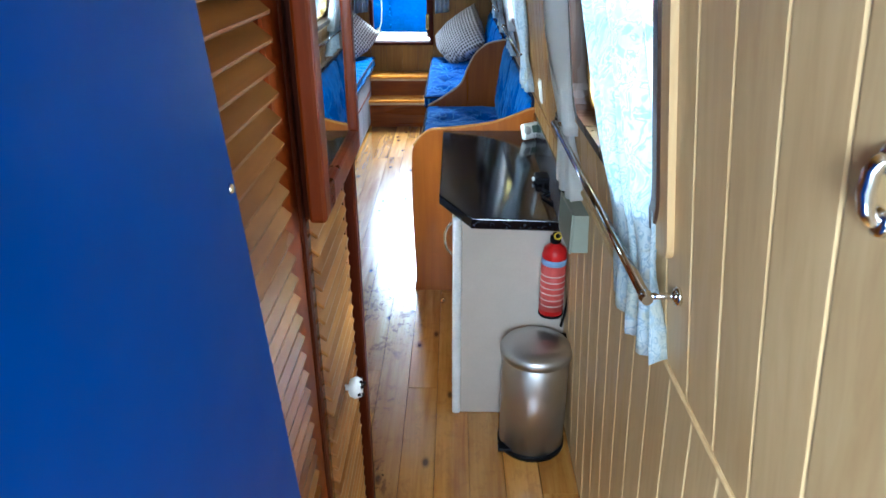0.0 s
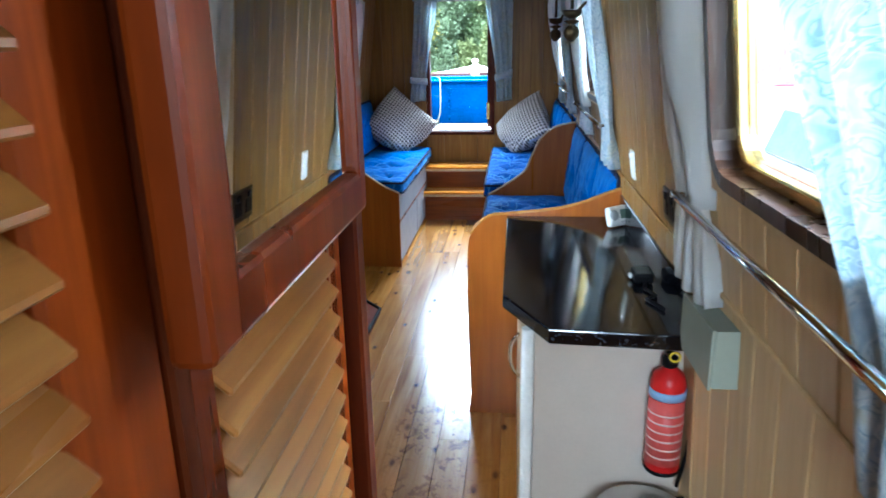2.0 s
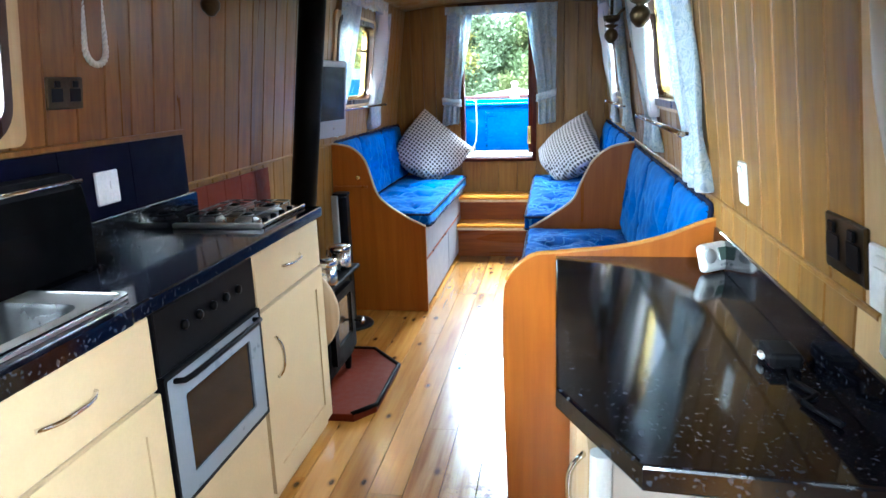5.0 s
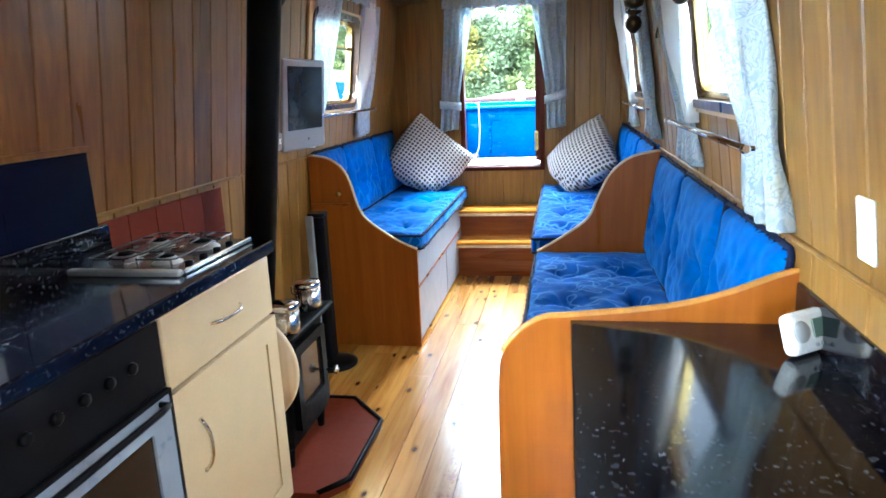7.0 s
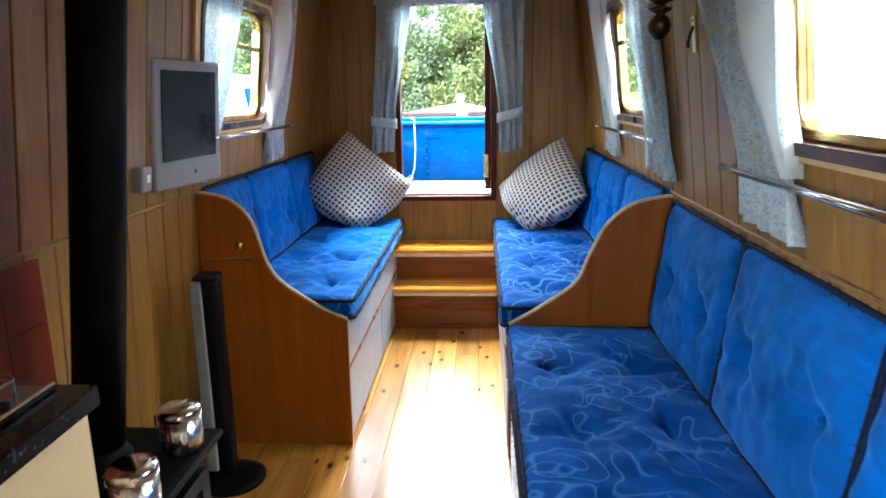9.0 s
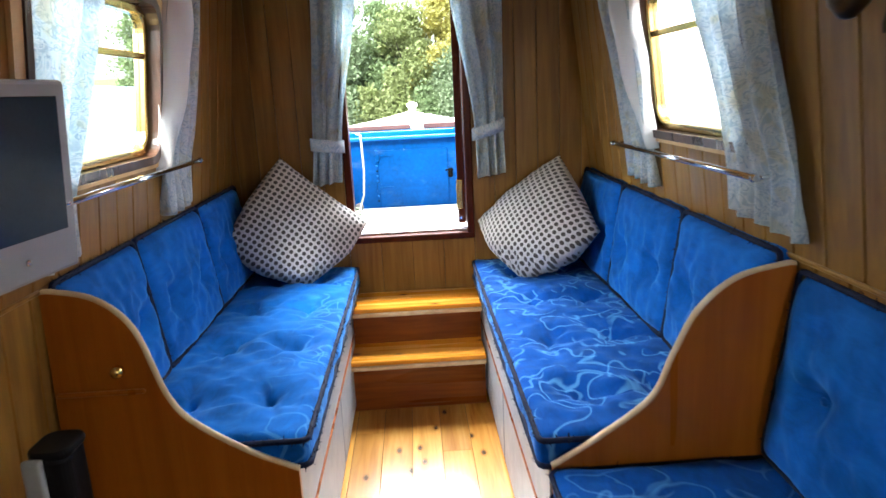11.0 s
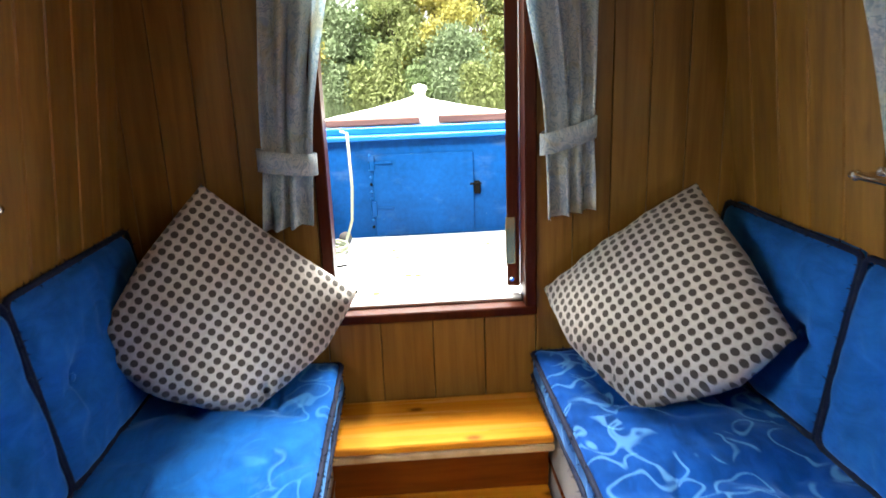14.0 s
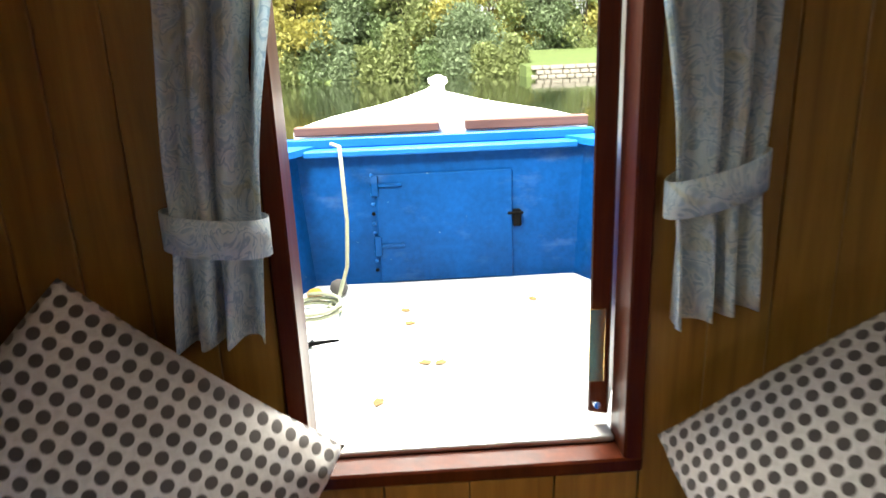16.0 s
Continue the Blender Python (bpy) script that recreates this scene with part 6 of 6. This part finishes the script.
def shrub(x, y, z, h, spread, mat, seed):
    rnd = random.Random(seed)
    verts, faces = [], []
    for k in range(3500):
        a, u = rnd.uniform(0, math.tau), rnd.random()
        r = spread * (1 - 0.7 * u) * math.sqrt(rnd.random())
        pt = Vector((x + r * math.cos(a), y + 0.6 * r * math.sin(a), z + h * u)) + Vector((rnd.gauss(0, 0.12), rnd.gauss(0, 0.12), rnd.gauss(0, 0.1)))
        s = rnd.uniform(0.06, 0.16)
        e = Euler((rnd.uniform(-1.2, 1.2), rnd.uniform(-1.2, 1.2), rnd.uniform(0, 6.28))).to_matrix()
        i = len(verts)
        for q in ((-s, 0, 0), (0, -s * 0.5, 0), (s, 0, 0), (0, s * 0.5, s * 0.2)):
            verts.append(pt + e @ Vector(q))
        faces.append((i, i + 1, i + 2, i + 3))
    t = thing("bush", (x, y, z), "leafy green bush overhanging the far water edge", "bush", "bank bushes")
    me = bpy.data.meshes.new("foliage")
    me.from_pydata(verts, [], faces)
    part_of("foliage", me, mat, t)
    bm = bmesh.new()
    for k in range(5):
        a = k * 1.3
        add_tube(bm, (x, y, z - 0.05), (x + spread * 0.5 * math.cos(a), y + 0.3 * math.sin(a), z + h * 0.7), 0.03, 0.008, 6)
    part("stems", bm, BARK, t)


for k in range(13):
    tx = -11 + k * 1.3 + rnd.uniform(-0.3, 0.3)
    shrub(tx, 37.9 + rnd.uniform(0, 0.5), 0.2, rnd.uniform(1.2, 2.4), rnd.uniform(0.8, 1.3), LEAVES[(1, 0, 3, 1)[k % 4]], 50 + k)

# low stone wall at the water by the grass
STONE = plain("grey_stone", (0.3, 0.27, 0.23), 0.85, vary=0.25, scale=6)
sw = thing("stone_wall", (7.5, 35.5, 0.2), "low weathered stone bank wall at the water edge", "wall")
for j in range(3):
    x = 5.2 + 0.2 * (j % 2)
    while x < 12:
        w = rnd.uniform(0.3, 0.6)
        part("stone", box((x, 35.4 + rnd.uniform(0, 0.06), 0.15 + j * 0.2), (x + w - 0.03, 35.8, 0.33 + j * 0.2), 0.03), STONE, sw)
        x += w
bm = bmesh.new()
vs = [bm.verts.new(q) for q in ((5.0, 35.7, 0.7), (14, 35.7, 0.72), (14, 44.5, 1.35), (4.6, 44.5, 1.3), (5.0, 38.2, 0.8))]
bm.faces.new(vs)
gb = part("grass_bank", bm, GRASS)
gb.modifiers.new("thickness", "SOLIDIFY").thickness = 0.6
tagged(gb, "mown grass bank behind the stone wall", "bank", kind="structure")

# moored neighbours on both sides
CRUISE = plain("white_gelcoat", (0.78, 0.78, 0.78), 0.3, vary=0.05)
TEALGL = plain("teal_cabin_glass", (0.22, 0.36, 0.38), 0.1)
PINKRED = plain("faded_red_canvas", (0.62, 0.17, 0.2), 0.8, vary=0.25, scale=3)
PALEBLUE = plain("pale_blue_paint", (0.2, 0.38, 0.52), 0.4, vary=0.1)
cr = thing("moored_cruiser", (2.7, 3.0, 0.2), "white moored cruiser with teal windows and red canvas", "boat")
part("hull", slab([(1.75, 0.1), (1.62, 0.95), (3.8, 0.95), (3.6, 0.1)], "y", -3.0, 11.0, 0.03), CRUISE, cr)
part("cabin", slab([(1.72, 0.951), (1.86, 1.32), (3.55, 1.32), (3.7, 0.951)], "y", -2.0, 10.6, 0.02), CRUISE, cr)
for k in range(10):
    y = -1.6 + k * 1.2
    bm = box((-0.01, y, 0.0), (0.012, y + 0.8, 0.2), 0.004)
    for v in bm.verts:
        v.co = Vector((1.785 + v.co.x + 0.38 * (v.co.z - 0.1), v.co.y, 1.04 + v.co.z))
    part("window", bm, TEALGL, cr)
for k in range(4):
    y = -1.8 + k * 3.1
    part("canopy", slab([(1.9, 1.321), (2.05, 2.0), (3.35, 2.0), (3.5, 1.321)], "y", y, y + 2.2, 0.03), PINKRED if k in (1, 2) else CRUISE, cr, "canvas canopy")
nb = thing("moored_narrowboat", (-2.6, 6.0, 0.2), "blue moored narrowboat with pale panels alongside", "boat")
part("hull", slab([(-1.62, 0.1), (-1.6, 0.9), (-3.6, 0.9), (-3.58, 0.1)], "y", -4.0, 11.0, 0.03), BLUEPAINT, nb)
part("cabin", slab([(-1.75, 0.901), (-1.86, 1.62), (-3.35, 1.62), (-3.45, 0.901)], "y", -3.0, 10.6, 0.02), PALEBLUE, nb)
for k in range(6):
    y = -2.4 + k * 2.2
    bm = box((0.0, y, 0.98), (0.015, y + 1.5, 1.5), 0.004)
    for v in bm.verts:
        v.co.x += -1.755 - 0.153 * (v.co.z - 0.9)
    part("side_panel", bm, BLUEPAINT if k % 2 else PALEBLUE, nb)


# ---- boards of floor and lining ----


def board_mesh(w, length, thick, chamf, axis):
    """A board with eased edges: width along u, length along v, face towards +n."""
    bm = bmesh.new()
    prof = [(0, 0), (w, 0), (w, thick - chamf), (w - chamf, thick), (chamf, thick), (0, thick - chamf)]
    lo = [bm.verts.new((p[0], 0, p[1])) for p in prof]
    hi = [bm.verts.new((p[0], length, p[1])) for p in prof]
    bm.faces.new(lo[::-1])
    bm.faces.new(hi)
    for k in range(6):
        bm.faces.new((lo[k], hi[k], hi[(k + 1) % 6], lo[(k + 1) % 6]))
    bmesh.ops.recalc_face_normals(bm, faces=bm.faces)
    return bm


rnd = random.Random(4)
FW = 0.128
x = -0.93
while x < 1.02:
    y = Y0 + rnd.uniform(-1.2, -0.1)
    while y < Y1:
        ln = rnd.uniform(1.5, 2.4)
        a, b = max(y, Y0), min(y + ln, Y1)
        if b - a > 0.03:
            bm = board_mesh(FW - 0.0015, b - a - 0.0015, 0.02, 0.0012, "z")
            bm.transform(Matrix.Translation((x, a, -0.02)))
            part("plank", bm, FLOORWOOD, floor)
        y += ln
    x += FW

cache = {}


def wall_board(side, y, w, z0, z1, mat):
    """One lining board, leaning with the side."""
    key = (side, round(w, 4), z0, z1, mat.name)
    if key not in cache:
        bm = board_mesh(w - 0.004, z1 - z0, 0.012, 0.003, "x")
        me = bpy.data.meshes.new("board")
        k = (wall_x(side, z1) - wall_x(side, z0)) / (z1 - z0)
        for v in bm.verts:
            u, l, t = v.co
            v.co = (k * l + side * (0.012 - t), u, l)
        bmesh.ops.recalc_face_normals(bm, faces=bm.faces)
        bm.to_mesh(me)
        bm.free()
        cache[key] = me
    o = part_of("board", cache[key], mat, walls[side])
    o.location = (wall_x(side, z0), y, z0)


for side in (1, -1):
    cuts = sorted({c for a, b in WINDOWS[side] for c in (a - HOLE, b + HOLE)})
    edges = [Y0] + cuts + [Y1]
    for a, b in zip(edges, edges[1:]):
        n = max(1, round((b - a) / 0.122))
        w = (b - a) / n
        holed = any(abs(a - (p - HOLE)) < 1e-6 for p, q in WINDOWS[side])
        for k in range(n):
            y = a + k * w
            # Aft right boards take the paler lining, with some daylight in its colour.
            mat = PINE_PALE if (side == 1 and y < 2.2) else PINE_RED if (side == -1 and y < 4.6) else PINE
            if holed:
                wall_board(side, y, w, GUN, WIN_Z[0] - HOLE, mat)
                wall_board(side, y, w, WIN_Z[1] + HOLE, 2.04, mat)
            else:
                wall_board(side, y, w, GUN, 2.04, mat)
    n = 60
    w = (Y1 - Y0) / n
    for k in range(n):
        y = Y0 + k * w
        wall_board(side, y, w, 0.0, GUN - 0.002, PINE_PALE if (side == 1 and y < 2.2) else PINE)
    z = GUN
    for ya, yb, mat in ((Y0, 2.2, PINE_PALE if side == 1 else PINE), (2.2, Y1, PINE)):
        bm = box((-0.005, ya, -0.006), (0.005, yb, 0.006), 0.003)
        bm.transform(Matrix.Translation((wall_x(side, z) - side * 0.002, 0, z)))
        part("gunwale_bead", bm, mat, walls[side])

for xa, xb, zt in ((-0.93, DX0 - 0.001, 2.06), (DX0, DX1, DZ0 - 0.001), (DX1 + 0.001, 1.0, 2.06)):
    n = max(1, round((xb - xa) / (0.17 if zt < 1 else 0.108)))
    w = (xb - xa) / n
    for k in range(n):
        bm = board_mesh(w - 0.002, zt, 0.012, 0.0018, "y")
        for v in bm.verts:
            u, l, t = v.co
            v.co = (xa + k * w + u, 7.012 - t, l)
        bmesh.ops.recalc_face_normals(bm, faces=bm.faces)
        part("board", bm, PINE, endwall)
